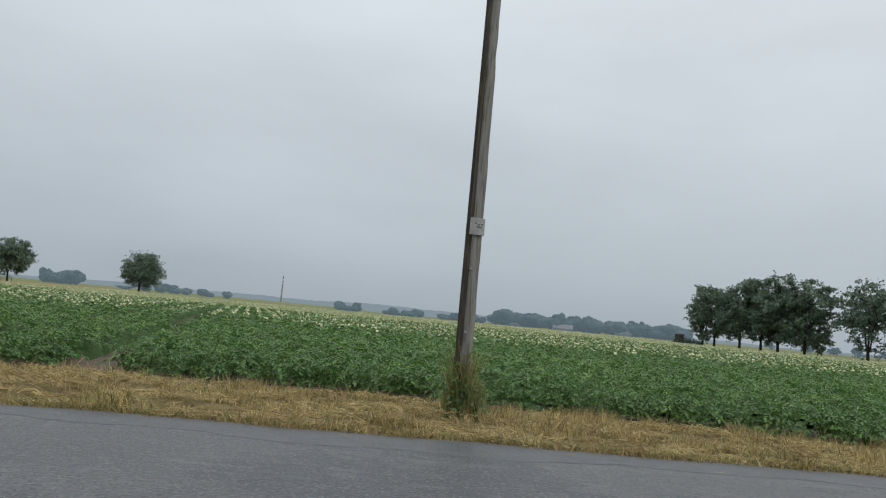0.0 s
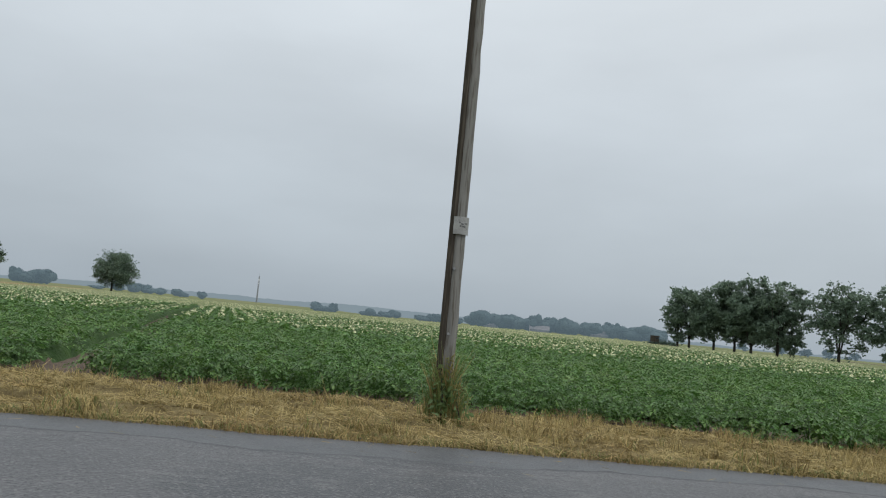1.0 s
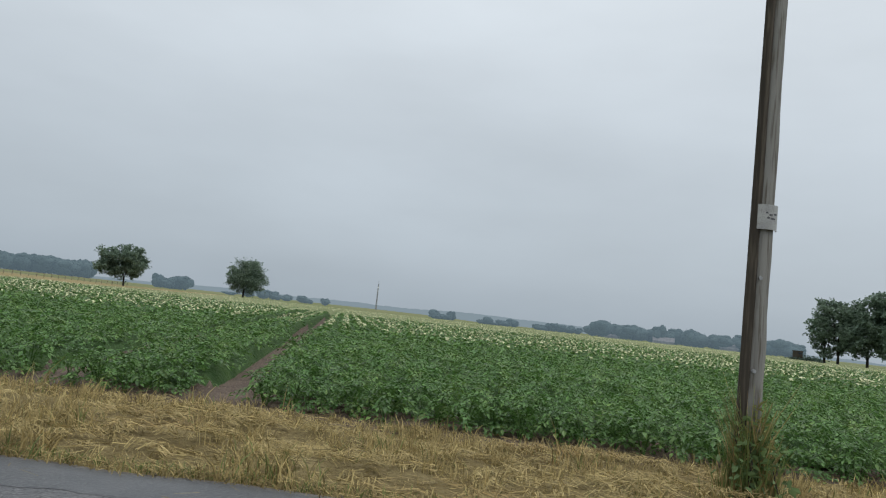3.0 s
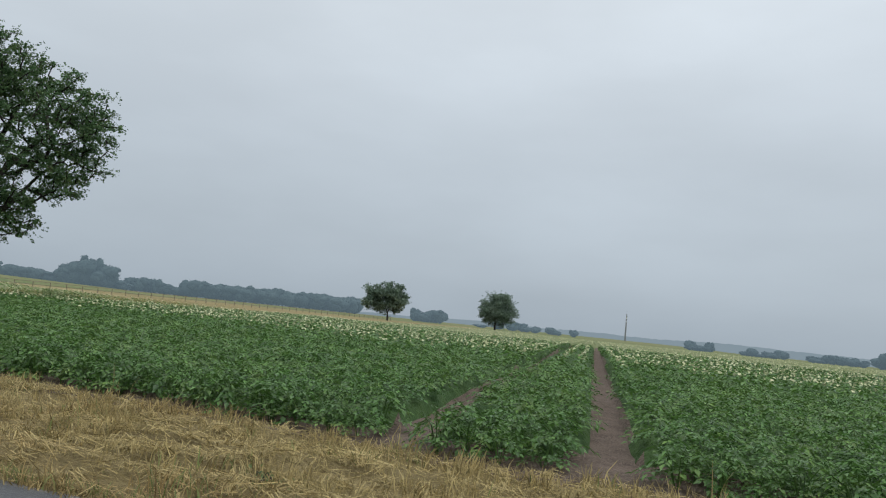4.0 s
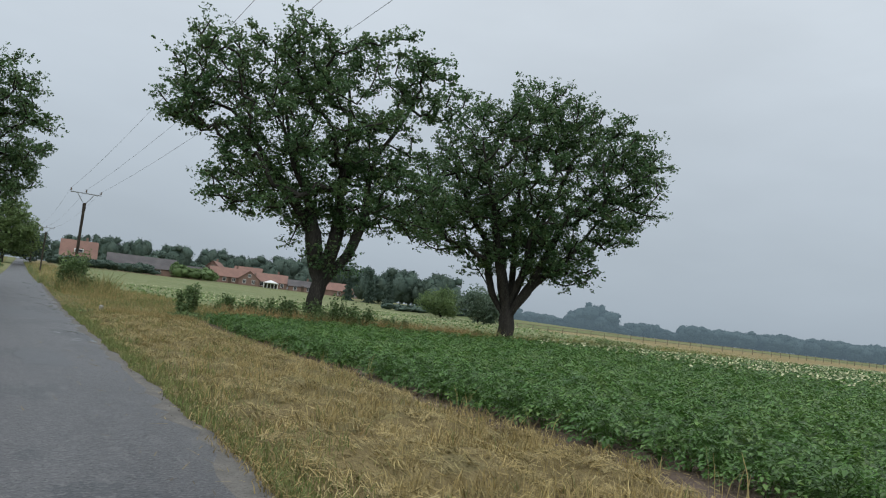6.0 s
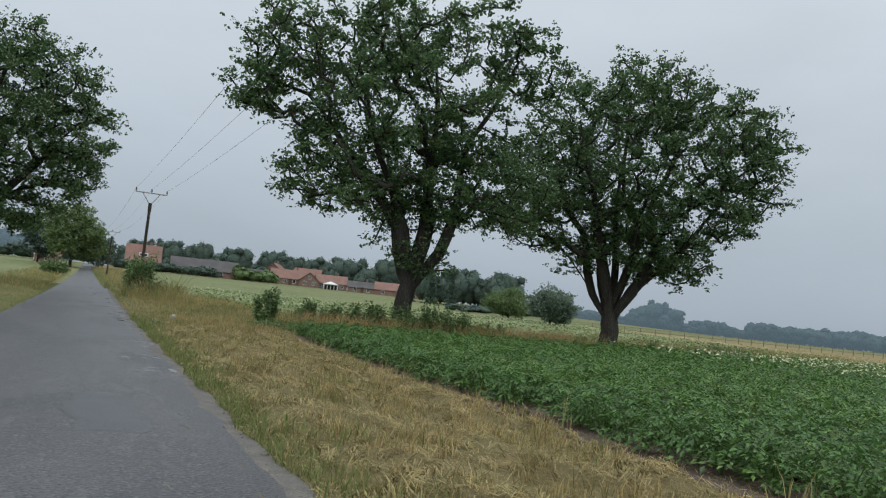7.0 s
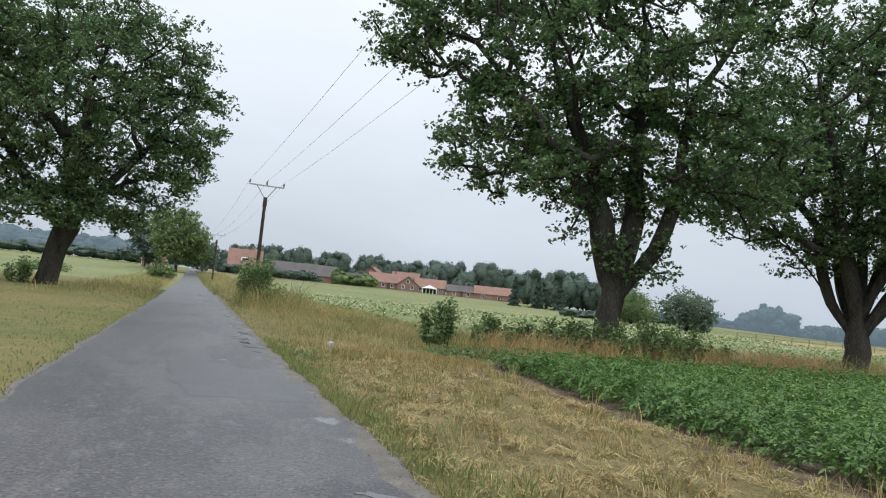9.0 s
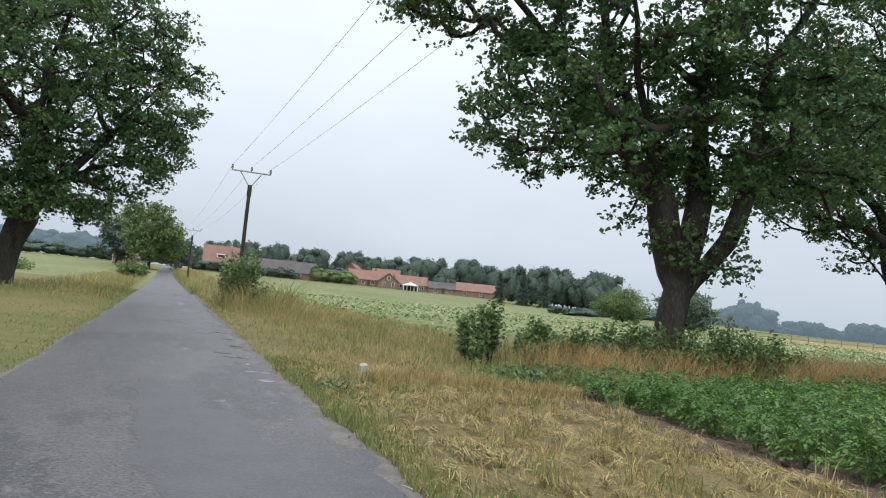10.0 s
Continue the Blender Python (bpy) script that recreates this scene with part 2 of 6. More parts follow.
M = {
    "asphalt": asphalt(),
    "asphalt_mend": mat("asphalt_mend", (0.052, 0.054, 0.058), (0.072, 0.074, 0.078), 2.5, 0.46, fine=38, bump=0.006, bscale=50, c3=(0.105, 0.105, 0.105), spec=0.5),
    "rain_water": mat("rain_water", (0.045, 0.045, 0.047), (0.06, 0.06, 0.06), 3.0, 0.06, spec=0.6, bump=0.002, bscale=18),
    "asphalt_edge": mat("asphalt_edge", (0.13, 0.122, 0.108), (0.2, 0.185, 0.162), 4.0, 0.85, fine=40, bump=0.012, bscale=60, c3=(0.09, 0.082, 0.07)),
    "soil": mat("soil", (0.095, 0.07, 0.055), (0.15, 0.112, 0.088), 2.5, 0.95, fine=30, bump=0.05, bscale=20, c3=(0.2, 0.155, 0.122), spec=0.15),
    "straw_ground": mat("straw_ground", (0.23, 0.18, 0.085), (0.31, 0.245, 0.12), 1.3, 0.95, fine=30, bump=0.05, bscale=40, c3=(0.14, 0.11, 0.055), spec=0.1, stretch=(1.6, 0.5, 1)),
    "dull_ground": mat("dull_ground", (0.215, 0.182, 0.088), (0.285, 0.235, 0.118), 1.3, 0.95, fine=30, bump=0.05, bscale=40, c3=(0.135, 0.115, 0.056), spec=0.1, stretch=(1.6, 0.5, 1)),
    "dull_straw": mat("dull_straw", (0.285, 0.235, 0.11), (0.385, 0.318, 0.16), 1.1, 0.75, island=0.5, translucent=0.2, spec=0.2, c3=(0.25, 0.222, 0.095), fine=0.6),
    "meadow": mat("meadow", (0.195, 0.172, 0.075), (0.13, 0.15, 0.058), 0.1, 0.95, fine=1.4, bump=0.05, bscale=18, c3=(0.225, 0.187, 0.088), spec=0.1, stretch=(0.45, 1.6, 1)),
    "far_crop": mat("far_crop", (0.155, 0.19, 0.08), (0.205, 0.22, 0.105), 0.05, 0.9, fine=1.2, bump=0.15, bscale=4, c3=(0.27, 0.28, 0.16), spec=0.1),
    "far_land": mat("far_land", (0.13, 0.17, 0.07), (0.2, 0.2, 0.1), 0.012, 0.95, fine=0.5, bump=0.1, bscale=3, c3=(0.26, 0.23, 0.12), spec=0.1),
    "stubble": mat("stubble", (0.245, 0.195, 0.1), (0.3, 0.235, 0.125), 0.06, 0.95, fine=2.0, bump=0.1, bscale=6, c3=(0.3, 0.25, 0.1), spec=0.1),
    "straw": mat("straw", (0.3, 0.228, 0.095), (0.435, 0.348, 0.158), 1.1, 0.7, island=0.55, translucent=0.2, spec=0.2, c3=(0.32, 0.228, 0.1), fine=0.55),
    "stubble_blade": mat("stubble_blade", (0.36, 0.285, 0.125), (0.44, 0.352, 0.165), 0.8, 0.7, island=0.45, translucent=0.25, spec=0.25),
    "green_blade": mat("green_blade", (0.165, 0.215, 0.07), (0.23, 0.245, 0.09), 1.0, 0.6, island=0.35, translucent=0.3, spec=0.25),
    "lawn_dry": mat("lawn_dry", (0.24, 0.208, 0.088), (0.295, 0.242, 0.105), 0.3, 0.8, island=0.25, translucent=0.3, spec=0.15),
    "red_grass": mat("red_grass", (0.4, 0.27, 0.125), (0.47, 0.34, 0.17), 0.6, 0.8, island=0.3, translucent=0.35, spec=0.15),
    "tall_grass": mat("tall_grass", (0.37, 0.3, 0.135), (0.46, 0.37, 0.18), 0.45, 0.8, island=0.25, translucent=0.4, spec=0.15, c3=(0.24, 0.23, 0.085), fine=0.35),
    "potato_leaf": mat("potato_leaf", (0.078, 0.172, 0.038), (0.116, 0.22, 0.049), 0.6, 0.34, island=0.45, translucent=0.3, spec=0.5, c3=(0.165, 0.255, 0.062), fine=2.5),
    # dark green that puts the shade between potato leaves into the colour
    "potato_gap_shade": mat("potato_gap_shade", (0.04, 0.078, 0.024), (0.058, 0.1, 0.031), 2.0, 0.8, bump=0.12, bscale=9, spec=0.1),
    "potato_bloom": mat("potato_bloom", (0.62, 0.61, 0.36), (0.7, 0.69, 0.45), 5.0, 0.7, island=0.15, translucent=0.2, spec=0.2),
    "oak_leaf": mat("oak_leaf", (0.08, 0.155, 0.064), (0.11, 0.19, 0.076), 0.5, 0.46, island=0.42, translucent=0.32, spec=0.36, c3=(0.145, 0.195, 0.075), fine=1.6),
    "bush_leaf": mat("bush_leaf", (0.14, 0.215, 0.085), (0.185, 0.26, 0.105), 0.8, 0.5, island=0.4, translucent=0.34, spec=0.3),
    "lime_leaf": mat("lime_leaf", (0.15, 0.22, 0.085), (0.185, 0.255, 0.1), 0.3, 0.5, island=0.3, translucent=0.3, spec=0.3),
    # distant leaf greens, paled and blued: haze put into the colour
    "far_haze_leaf": mat("far_haze_leaf", (0.1, 0.145, 0.118), (0.128, 0.172, 0.136), 0.35, 0.8, island=0.15, translucent=0.2, spec=0.1, c3=(0.075, 0.11, 0.092), fine=1.3, bump=0.4, bscale=1.1),
    "row_haze_leaf": mat("row_haze_leaf", (0.15, 0.21, 0.152), (0.185, 0.245, 0.172), 0.15, 0.6, island=0.3, translucent=0.42, spec=0.3),
    # leaf and roof tones with haze put in as emission
    "haze_glow_leaf": hazy_backdrop(),
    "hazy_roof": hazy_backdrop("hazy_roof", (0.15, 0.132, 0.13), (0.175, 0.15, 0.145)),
    "bark": mat("bark", (0.032, 0.03, 0.026), (0.06, 0.055, 0.047), 3.0, 0.95, fine=24, bump=0.05, bscale=16, c3=(0.085, 0.078, 0.066), spec=0.15, stretch=(1, 1, 0.25)),
    "weathered_wood": mat("weathered_wood", (0.2, 0.195, 0.18), (0.3, 0.292, 0.27), 5.0, 0.9, fine=40, bump=0.01, bscale=30, c3=(0.12, 0.108, 0.09), spec=0.2, stretch=(1, 1, 0.06)),
    "dark_wood": mat("dark_wood", (0.045, 0.038, 0.03), (0.07, 0.06, 0.048), 5.0, 0.9, fine=40, bump=0.01, bscale=30, c3=(0.1, 0.085, 0.065), spec=0.2, stretch=(1, 1, 0.06)),
    "fence_wood": mat("fence_wood", (0.18, 0.145, 0.105), (0.24, 0.195, 0.145), 5.0, 0.9, fine=40, c3=(0.2, 0.17, 0.13), spec=0.2),
    "galvanised": mat("galvanised", (0.30, 0.31, 0.32), (0.4, 0.41, 0.42), 6.0, 0.55, spec=0.5, metal=0.4, c3=(0.24, 0.24, 0.24)),
    "plate_metal": mat("plate_metal", (0.33, 0.33, 0.32), (0.42, 0.42, 0.4), 9.0, 0.5, spec=0.5, metal=0.2, c3=(0.25, 0.24, 0.23)),
    "bar_ink": mat("bar_ink", (0.06, 0.06, 0.07), (0.09, 0.09, 0.1), 20.0, 0.7),
    "porcelain": mat("porcelain", (0.09, 0.06, 0.045), (0.12, 0.08, 0.06), 8.0, 0.25, spec=0.6),
    "wire_metal": mat("wire_metal", (0.12, 0.125, 0.13), (0.16, 0.165, 0.17), 3.0, 0.5, metal=0.5),
    "brick_wall": mat("brick_wall", (0.215, 0.14, 0.115), (0.265, 0.175, 0.142), 0.8, 0.9, fine=14, bump=0.01, bscale=20, c3=(0.3, 0.2, 0.16), spec=0.15),
    "roof_tile": mat("roof_tile", (0.235, 0.14, 0.112), (0.285, 0.168, 0.13), 0.5, 0.8, fine=4, c3=(0.2, 0.125, 0.105), spec=0.25, island=0.15),
    "roof_grey": mat("roof_grey", (0.09, 0.086, 0.088), (0.13, 0.122, 0.122), 0.4, 0.8, fine=4, c3=(0.11, 0.09, 0.085), spec=0.25, island=0.1),
    "white_paint": mat("white_paint", (0.74, 0.74, 0.72), (0.82, 0.82, 0.8), 2.0, 0.6),
    "window_glass": mat("window_glass", (0.03, 0.035, 0.04), (0.05, 0.055, 0.06), 2.0, 0.08, spec=0.8),
    "door_wood": mat("door_wood", (0.09, 0.06, 0.04), (0.12, 0.08, 0.055), 2.0, 0.6),
    "stone": mat("stone", (0.36, 0.34, 0.3), (0.5, 0.475, 0.425), 8.0, 0.85, fine=40, bump=0.01, bscale=40, c3=(0.24, 0.225, 0.19)),
    "dark_soil_clod": mat("dark_soil_clod", (0.075, 0.052, 0.038), (0.12, 0.085, 0.06), 6.0, 0.95, bump=0.02, bscale=40, spec=0.1),
}


# ---- terrain: flat by the road, rising gently up the road, falling away over the field ----
def sstep(a, b, v):
    t = np.clip((np.asarray(v, float) - a) / (b - a), 0, 1)
    return t * t * (3 - 2 * t)


def land(x, y):
    x, y = np.asarray(x, float), np.asarray(y, float)
    rise = np.interp(y, (42, 55, 70, 90, 125, 155, 262, 290), (0, 0.04, 0.13, 0.27, 0.66, 1.35, 3.9, 4.2)) * (1 - 0.75 * sstep(110, 260, x))
    return rise - 0.0028 * np.maximum(x - 60, 0) * (1 - sstep(40, 140, y) * 0.6)


def landz(x, y):
    return float(land(x, y))


def drift(y):
    """The lane bears slightly off to one side as it climbs."""
    return 0.0105 * np.maximum(np.asarray(y, float) - 38, 0)


def edge_right(y):
    """Right edge of the road: it widens at the mouth of the side road."""
    y = np.asarray(y, float)
    return 1.8 + drift(y) + 0.72 * (1 - sstep(7, 13.5, y)) + 0.035 * np.sin(y * 1.7) + 0.025 * np.sin(y * 4.3 + 1)


def edge_left(y):
    y = np.asarray(y, float)
    return -1.8 + drift(y) - 0.03 * np.sin(y * 1.3 + 2) - 0.02 * np.sin(y * 3.7)


def crop_front(y):
    """Foot of the potato crop along the verge."""
    y = np.asarray(y, float)
    return 6.1 + 0.5 * sstep(30, 38, y) - 1.3 * (1 - sstep(-11, 0, y)) + 0.1 * np.sin(y * 0.9) + 0.06 * np.sin(y * 2.3)


ROW = math.tan(radians(11.3))


def crop_end(x):
    return 39.3 + ROW * (np.asarray(x, float) - 6.6)


TRACKS = (3.25, 5.65)


def in_track(x, y, half=0.3):
    d = np.full(np.shape(x), False)
    for c, grown in zip(TRACKS, (1.0, 0.92)):
        d |= np.abs(y - (c + 0.196 * (x - 7))) < half * np.where(x > 10, grown, 1.0)
    return d


# ---- mesh helpers ----
def mesh_from(name, verts, faces, mats, index=None, smooth=False):
    me = bpy.data.meshes.new(name)
    verts, faces = np.asarray(verts, np.float32), np.asarray(faces, np.int32)
    n, k = faces.shape
    me.vertices.add(len(verts))
    me.vertices.foreach_set("co", verts.ravel())
    me.loops.add(n * k)
    me.loops.foreach_set("vertex_index", faces.ravel())
    me.polygons.add(n)
    me.polygons.foreach_set("loop_start", np.arange(0, n * k, k, dtype=np.int32))
    for m in mats:
        me.materials.append(m)
    if index is not None:
        me.polygons.foreach_set("material_index", np.asarray(index, np.int32))
    me.polygons.foreach_set("use_smooth", np.full(n, smooth))
    me.update(calc_edges=True)
    return me


def thing(name, label, category, at=(0, 0, 0), turn=0.0, group="", kind=""):
    ob = new(name)
    ob.empty_display_size = 0.2
    ob.matrix_world = pose(*at, 0, 0, turn)
    return tagged(ob, label, category, group, kind)


def part(name, bm, material, parent, label=""):
    me = bpy.data.meshes.new(name)
    bm.to_mesh(me)
    bm.free()
    me.materials.append(material)
    ob = new(name, me)
    ob.parent = parent
    if label:
        ob["label"] = label
    return ob


def box(bm, size, at=(0, 0, 0), m=None, bevel=0.0):
    r = bmesh.ops.create_cube(bm, size=1.0, matrix=(m or Matrix()) @ Matrix.Translation(at) @ Matrix.Diagonal((*size, 1)))
    if bevel:
        es = list({e for v in r["verts"] for e in v.link_edges})
        bmesh.ops.bevel(bm, geom=es, offset=bevel, segments=1, affect="EDGES", profile=0.5)
    return bm


def rod(bm, p, q, r1, r2=None, sides=8):
    p, q = Vector(p), Vector(q)
    d = q - p
    m = Matrix.Translation((p + q) / 2) @ d.to_track_quat("Z", "Y").to_matrix().to_4x4()
    bmesh.ops.create_cone(bm, cap_ends=True, segments=sides, radius1=r1, radius2=r1 if r2 is None else r2, depth=d.length, matrix=m)
    return bm


def tubes(paths, sides=6):
    """Tapered tubes round polylines: list of (points n x 3, radii n). Quads only."""
    V, F, base = [], [], 0
    ang = np.linspace(0, 2 * np.pi, sides, endpoint=False)
    for P, R in paths:
        P, R = np.asarray(P, float), np.asarray(R, float)
        T = np.gradient(P, axis=0)
        T /= np.linalg.norm(T, axis=1, keepdims=True) + 1e-9
        A = np.empty_like(T)
        side = np.cross(T[0], (1.0, 0.2, 0.1) if abs(T[0, 2]) > 0.7 else (0, 0, 1.0))
        for i, t in enumerate(T):
            side = side - t * side.dot(t)
            side = side / (np.linalg.norm(side) + 1e-9)
            A[i] = side
        B = np.cross(T, A)
        ring = P[:, None] + R[:, None, None] * (A[:, None] * np.cos(ang)[None, :, None] + B[:, None] * np.sin(ang)[None, :, None])
        n = len(P)
        V.append(ring.reshape(-1, 3))
        i = np.arange(n - 1)[:, None] * sides
        j = np.arange(sides)[None]
        k = (j + 1) % sides
        F.append(np.stack([i + j, i + k, i + k + sides, i + j + sides], -1).reshape(-1, 4) + base)
        base += n * sides
    return np.concatenate(V), np.concatenate(F)


def swath(x, y):
    """Height of the raked-up, matted straw along the verge."""
    w = sstep(0.46, 0.72, smooth_noise(x * 1.5, y * 0.55, 1.5, 41))
    return 0.11 * w * (1 - 0.5 * sstep(30, 40, y)) * sstep(0.1, 0.7, x - edge_right(y)) * sstep(0.2, 0.9, crop_front(y) - x)


def straws(rng, xy, length, width):
    """Cut stalks lying at all angles on the verge, one thin strip each."""
    n = len(xy)
    a = np.where(rng.uniform(size=n) < 0.6, np.pi / 2 + rng.normal(0, 0.5, n), rng.uniform(0, 2 * np.pi, n))
    tilt = rng.normal(0.08, 0.2, n)
    d = np.stack([np.cos(a) * np.cos(tilt), np.sin(a) * np.cos(tilt), np.sin(tilt)], 1)
    s = np.stack([-np.sin(a), np.cos(a), rng.uniform(-0.8, 0.8, n)], 1)
    L = (length * rng.uniform(0.5, 1.5, n))[:, None]
    w = (width * rng.uniform(0.6, 1.4, n))[:, None]
    c = np.concatenate([xy, (land(xy[:, 0], xy[:, 1]) + swath(xy[:, 0], xy[:, 1]) + rng.uniform(0.005, 0.06, n))[:, None]], 1)
    pts = np.stack([c - d * L * 0.5 - s * w, c - d * L * 0.5 + s * w, c + d * L * 0.5 + s * w * 0.5, c + d * L * 0.5 - s * w * 0.5], 1).reshape(-1, 3)
    return pts, np.arange(n)[:, None] * 4 + np.array([[0, 1, 2, 3]])


def rand_dirs(rng, n):
    v = rng.normal(size=(n, 3))
    return v / np.linalg.norm(v, axis=1, keepdims=True)


def leaves(rng, centres, size, up=0.35, aspect=0.6):
    """Folded leaf blades: six corners and two quads each, turned at random and leaning outward."""
    n = len(centres)
    s = size * rng.uniform(0.65, 1.35, n)[:, None]
    N = rand_dirs(rng, n)
    N[:, 2] = np.abs(N[:, 2]) + up
    N /= np.linalg.norm(N, axis=1, keepdims=True)
    A = np.cross(N, rand_dirs(rng, n))
    A /= np.linalg.norm(A, axis=1, keepdims=True) + 1e-9
    B = np.cross(N, A)
    c = np.asarray(centres)
    w = aspect * 0.5
    pts = np.stack([c - A * s * 0.5,
                    c - A * s * 0.05 + B * s * w + N * s * 0.14,
                    c + A * s * 0.38 + B * s * w * 0.6 + N * s * 0.04,
                    c + A * s * 0.55 - N * s * 0.12,
                    c + A * s * 0.3 - B * s * w * 0.75 + N * s * 0.04,
                    c - A * s * 0.12 - B * s * w + N * s * 0.14], 1).reshape(-1, 3)
    k = np.arange(n)[:, None] * 6
    faces = np.concatenate([k + np.array([[0, 1, 2, 3]]), k + np.array([[0, 3, 4, 5]])], 1).reshape(-1, 4)
    return pts, faces


def leaflets(rng, centres, size, up=1.2, aspect=0.62):
    """Small leaves of one folded quad each."""
    n = len(centres)
    s = size * rng.uniform(0.65, 1.35, n)[:, None]
    N = rand_dirs(rng, n)
    N[:, 2] = np.abs(N[:, 2]) + up
    N /= np.linalg.norm(N, axis=1, keepdims=True)
    A = np.cross(N, rand_dirs(rng, n))
    A /= np.linalg.norm(A, axis=1, keepdims=True) + 1e-9
    B = np.cross(N, A)
    c = np.asarray(centres)
    w = aspect * 0.5
    pts = np.stack([c - A * s * 0.5, c + B * s * w - A * s * 0.05 + N * s * 0.1, c + A * s * 0.55 - N * s * 0.1, c - B * s * w + A * s * 0.02 + N * s * 0.1], 1).reshape(-1, 3)
    return pts, np.arange(n)[:, None] * 4 + np.array([[0, 1, 2, 3]])


def blades(rng, xy, height, width, lean, z0=None, lying=None):
    """Grass blades as bent strips of two quads."""
    n = len(xy)
    z = land(xy[:, 0], xy[:, 1]) if z0 is None else z0
    a = rng.uniform(0, 2 * np.pi, n)
    h = height * rng.uniform(0.55, 1.35, n)
    le = lean * rng.uniform(0.2, 1.6, n)
    if lying is not None:
        h = np.where(lying, rng.uniform(0.015, 0.07, n), h)
        le = np.where(lying, rng.uniform(0.12, 0.34, n) / h, le)
    d = np.stack([np.cos(a), np.sin(a), np.zeros(n)], 1)
    s = np.stack([-np.sin(a), np.cos(a), np.zeros(n)], 1)
    tw = rng.uniform(0, 2 * np.pi, n)[:, None]
    s = s * np.cos(tw) + d * np.sin(tw)
    w = (width * rng.uniform(0.6, 1.4, n))[:, None]
    p0 = np.concatenate([xy, z[:, None] - 0.01], 1)
    p1 = p0 + d * (h * le * 0.35)[:, None] + np.array([[0, 0, 1]]) * (h * 0.6)[:, None]
    p2 = p0 + d * (h * le)[:, None] + np.array([[0, 0, 1]]) * (h * 1.0)[:, None]
    pts = np.stack([p0 - s * w, p0 + s * w, p1 + s * w * 0.8, p1 - s * w * 0.8, p2 + s * w * 0.25, p2 - s * w * 0.25], 1).reshape(-1, 3)
    k = np.arange(n)[:, None] * 6
    faces = np.concatenate([k + np.array([[0, 1, 2, 3]]), k + np.array([[3, 2, 4, 5]])], 1).reshape(-1, 4)
    return pts, faces


def smooth_noise(x, y, scale, seed=0):
    """Cheap plan noise in 0..1 from a few crossed waves."""
    r = np.random.RandomState(seed)
    v = np.zeros(np.shape(x))
    for i in range(7):
        a, f, p = r.uniform(0, 6.28), r.uniform(0.6, 2.0) / scale, r.uniform(0, 6.28)
        v = v + np.sin((np.cos(a) * x + np.sin(a) * y) * f * 6.28 + p)
    return 0.5 + v / 9.0


# ---- ground sheet ----
def spaced(a, b, step, far_a, far_b, grow=1.35):
    mid = list(np.arange(a, b + 1e-6, step))
    out, s, v = [], step, b
    while v < far_b:
        s *= grow
        v += s
        out.append(min(v, far_b))
    back, s, v = [], step, a
    while v > far_a:
        s *= grow
        v -= s
        back.append(max(v, far_a))
    return np.array(sorted(back) + mid + out)


def sheet(name, xs, ys, zfun, mats, zone, keep=None, smooth=True):
    X, Y = np.meshgrid(xs, ys, indexing="ij")
    Z = zfun(X, Y)
    V = np.stack([X, Y, Z], -1).reshape(-1, 3)
    nx, ny = len(xs), len(ys)
    i, j = np.meshgrid(np.arange(nx - 1), np.arange(ny - 1), indexing="ij")
    a = i * ny + j
    F = np.stack([a, a + ny, a + ny + 1, a + 1], -1).reshape(-1, 4)
    C = V[F].mean(1)
    idx = zone(C[:, 0], C[:, 1])
    if keep is not None:
        k = keep(C[:, 0], C[:, 1])
        F, idx = F[k], idx[k]
    return new(name, mesh_from(name, V, F, mats, idx, smooth))


def on_road(x, y, grow=0.0):
    main = (x < edge_right(y) + grow) & (x > edge_left(y) - grow)
    side = (x <= -1.7) & (np.abs(y + 1.9) < 2.0 + 2.0 * sstep(-5.0, -1.8, x) + grow)
    return main | side


def ground_z(x, y):
    bumpy = 0.035 * (smooth_noise(x, y, 1.3, 3) - 0.5) + 0.05 * (smooth_noise(x, y, 4.0, 4) - 0.5)
    near = (np.abs(x) < 40) & (np.abs(y - 20) < 70)
    bumpy = bumpy + np.where((x > 1.8) & (y < 42), 0.7 * swath(x, y), 0.0)
    off = np.where(on_road(x, y, 0.25), -0.06, np.where(near, bumpy, 0.0))
    return land(x, y) + off


def ground_zone(x, y):
    z = np.full(x.shape, 4)
    z[(x < -1.6)] = 2
    z[(x < -5) & (y > 92) & (y < 330)] = 3
    v = y - crop_end(x)
    z[(x > 1.5) & (v < 60) & (x < 30)] = 1
    z[(x > 1.5) & (x < 9) & (y > 12) & (sstep(10, 24, y) > smooth_noise(x, y, 1.6, 61))] = 6
    z[(x > 5.7) & (v < 0)] = 0
    z[(x > 300) & (v < 0)] = 4
    z[(x > 9) & (v > 9) & (y < 200) & (x < 78)] = 3
    z[(x > 78) & (v > 3) & (y < 125) & (x < 330)] = 5
    z[(x > 1.5) & (x < 9) & (y > 40)] = 6
    z[(x > 30) & (x <= 78) & (v > 0) & (v <= 9)] = 1
    return z


ground = sheet("ground", spaced(-16, 34, 0.45, -3500, 3800), spaced(-24, 62, 0.45, -3500, 3800), ground_z,
               [M["soil"], M["straw_ground"], M["meadow"], M["far_crop"], M["far_land"], M["stubble"], M["dull_ground"]], ground_zone)
tagged(ground, "flat farmland of soil, straw verge, meadow and pale fields", "ground", kind="structure")


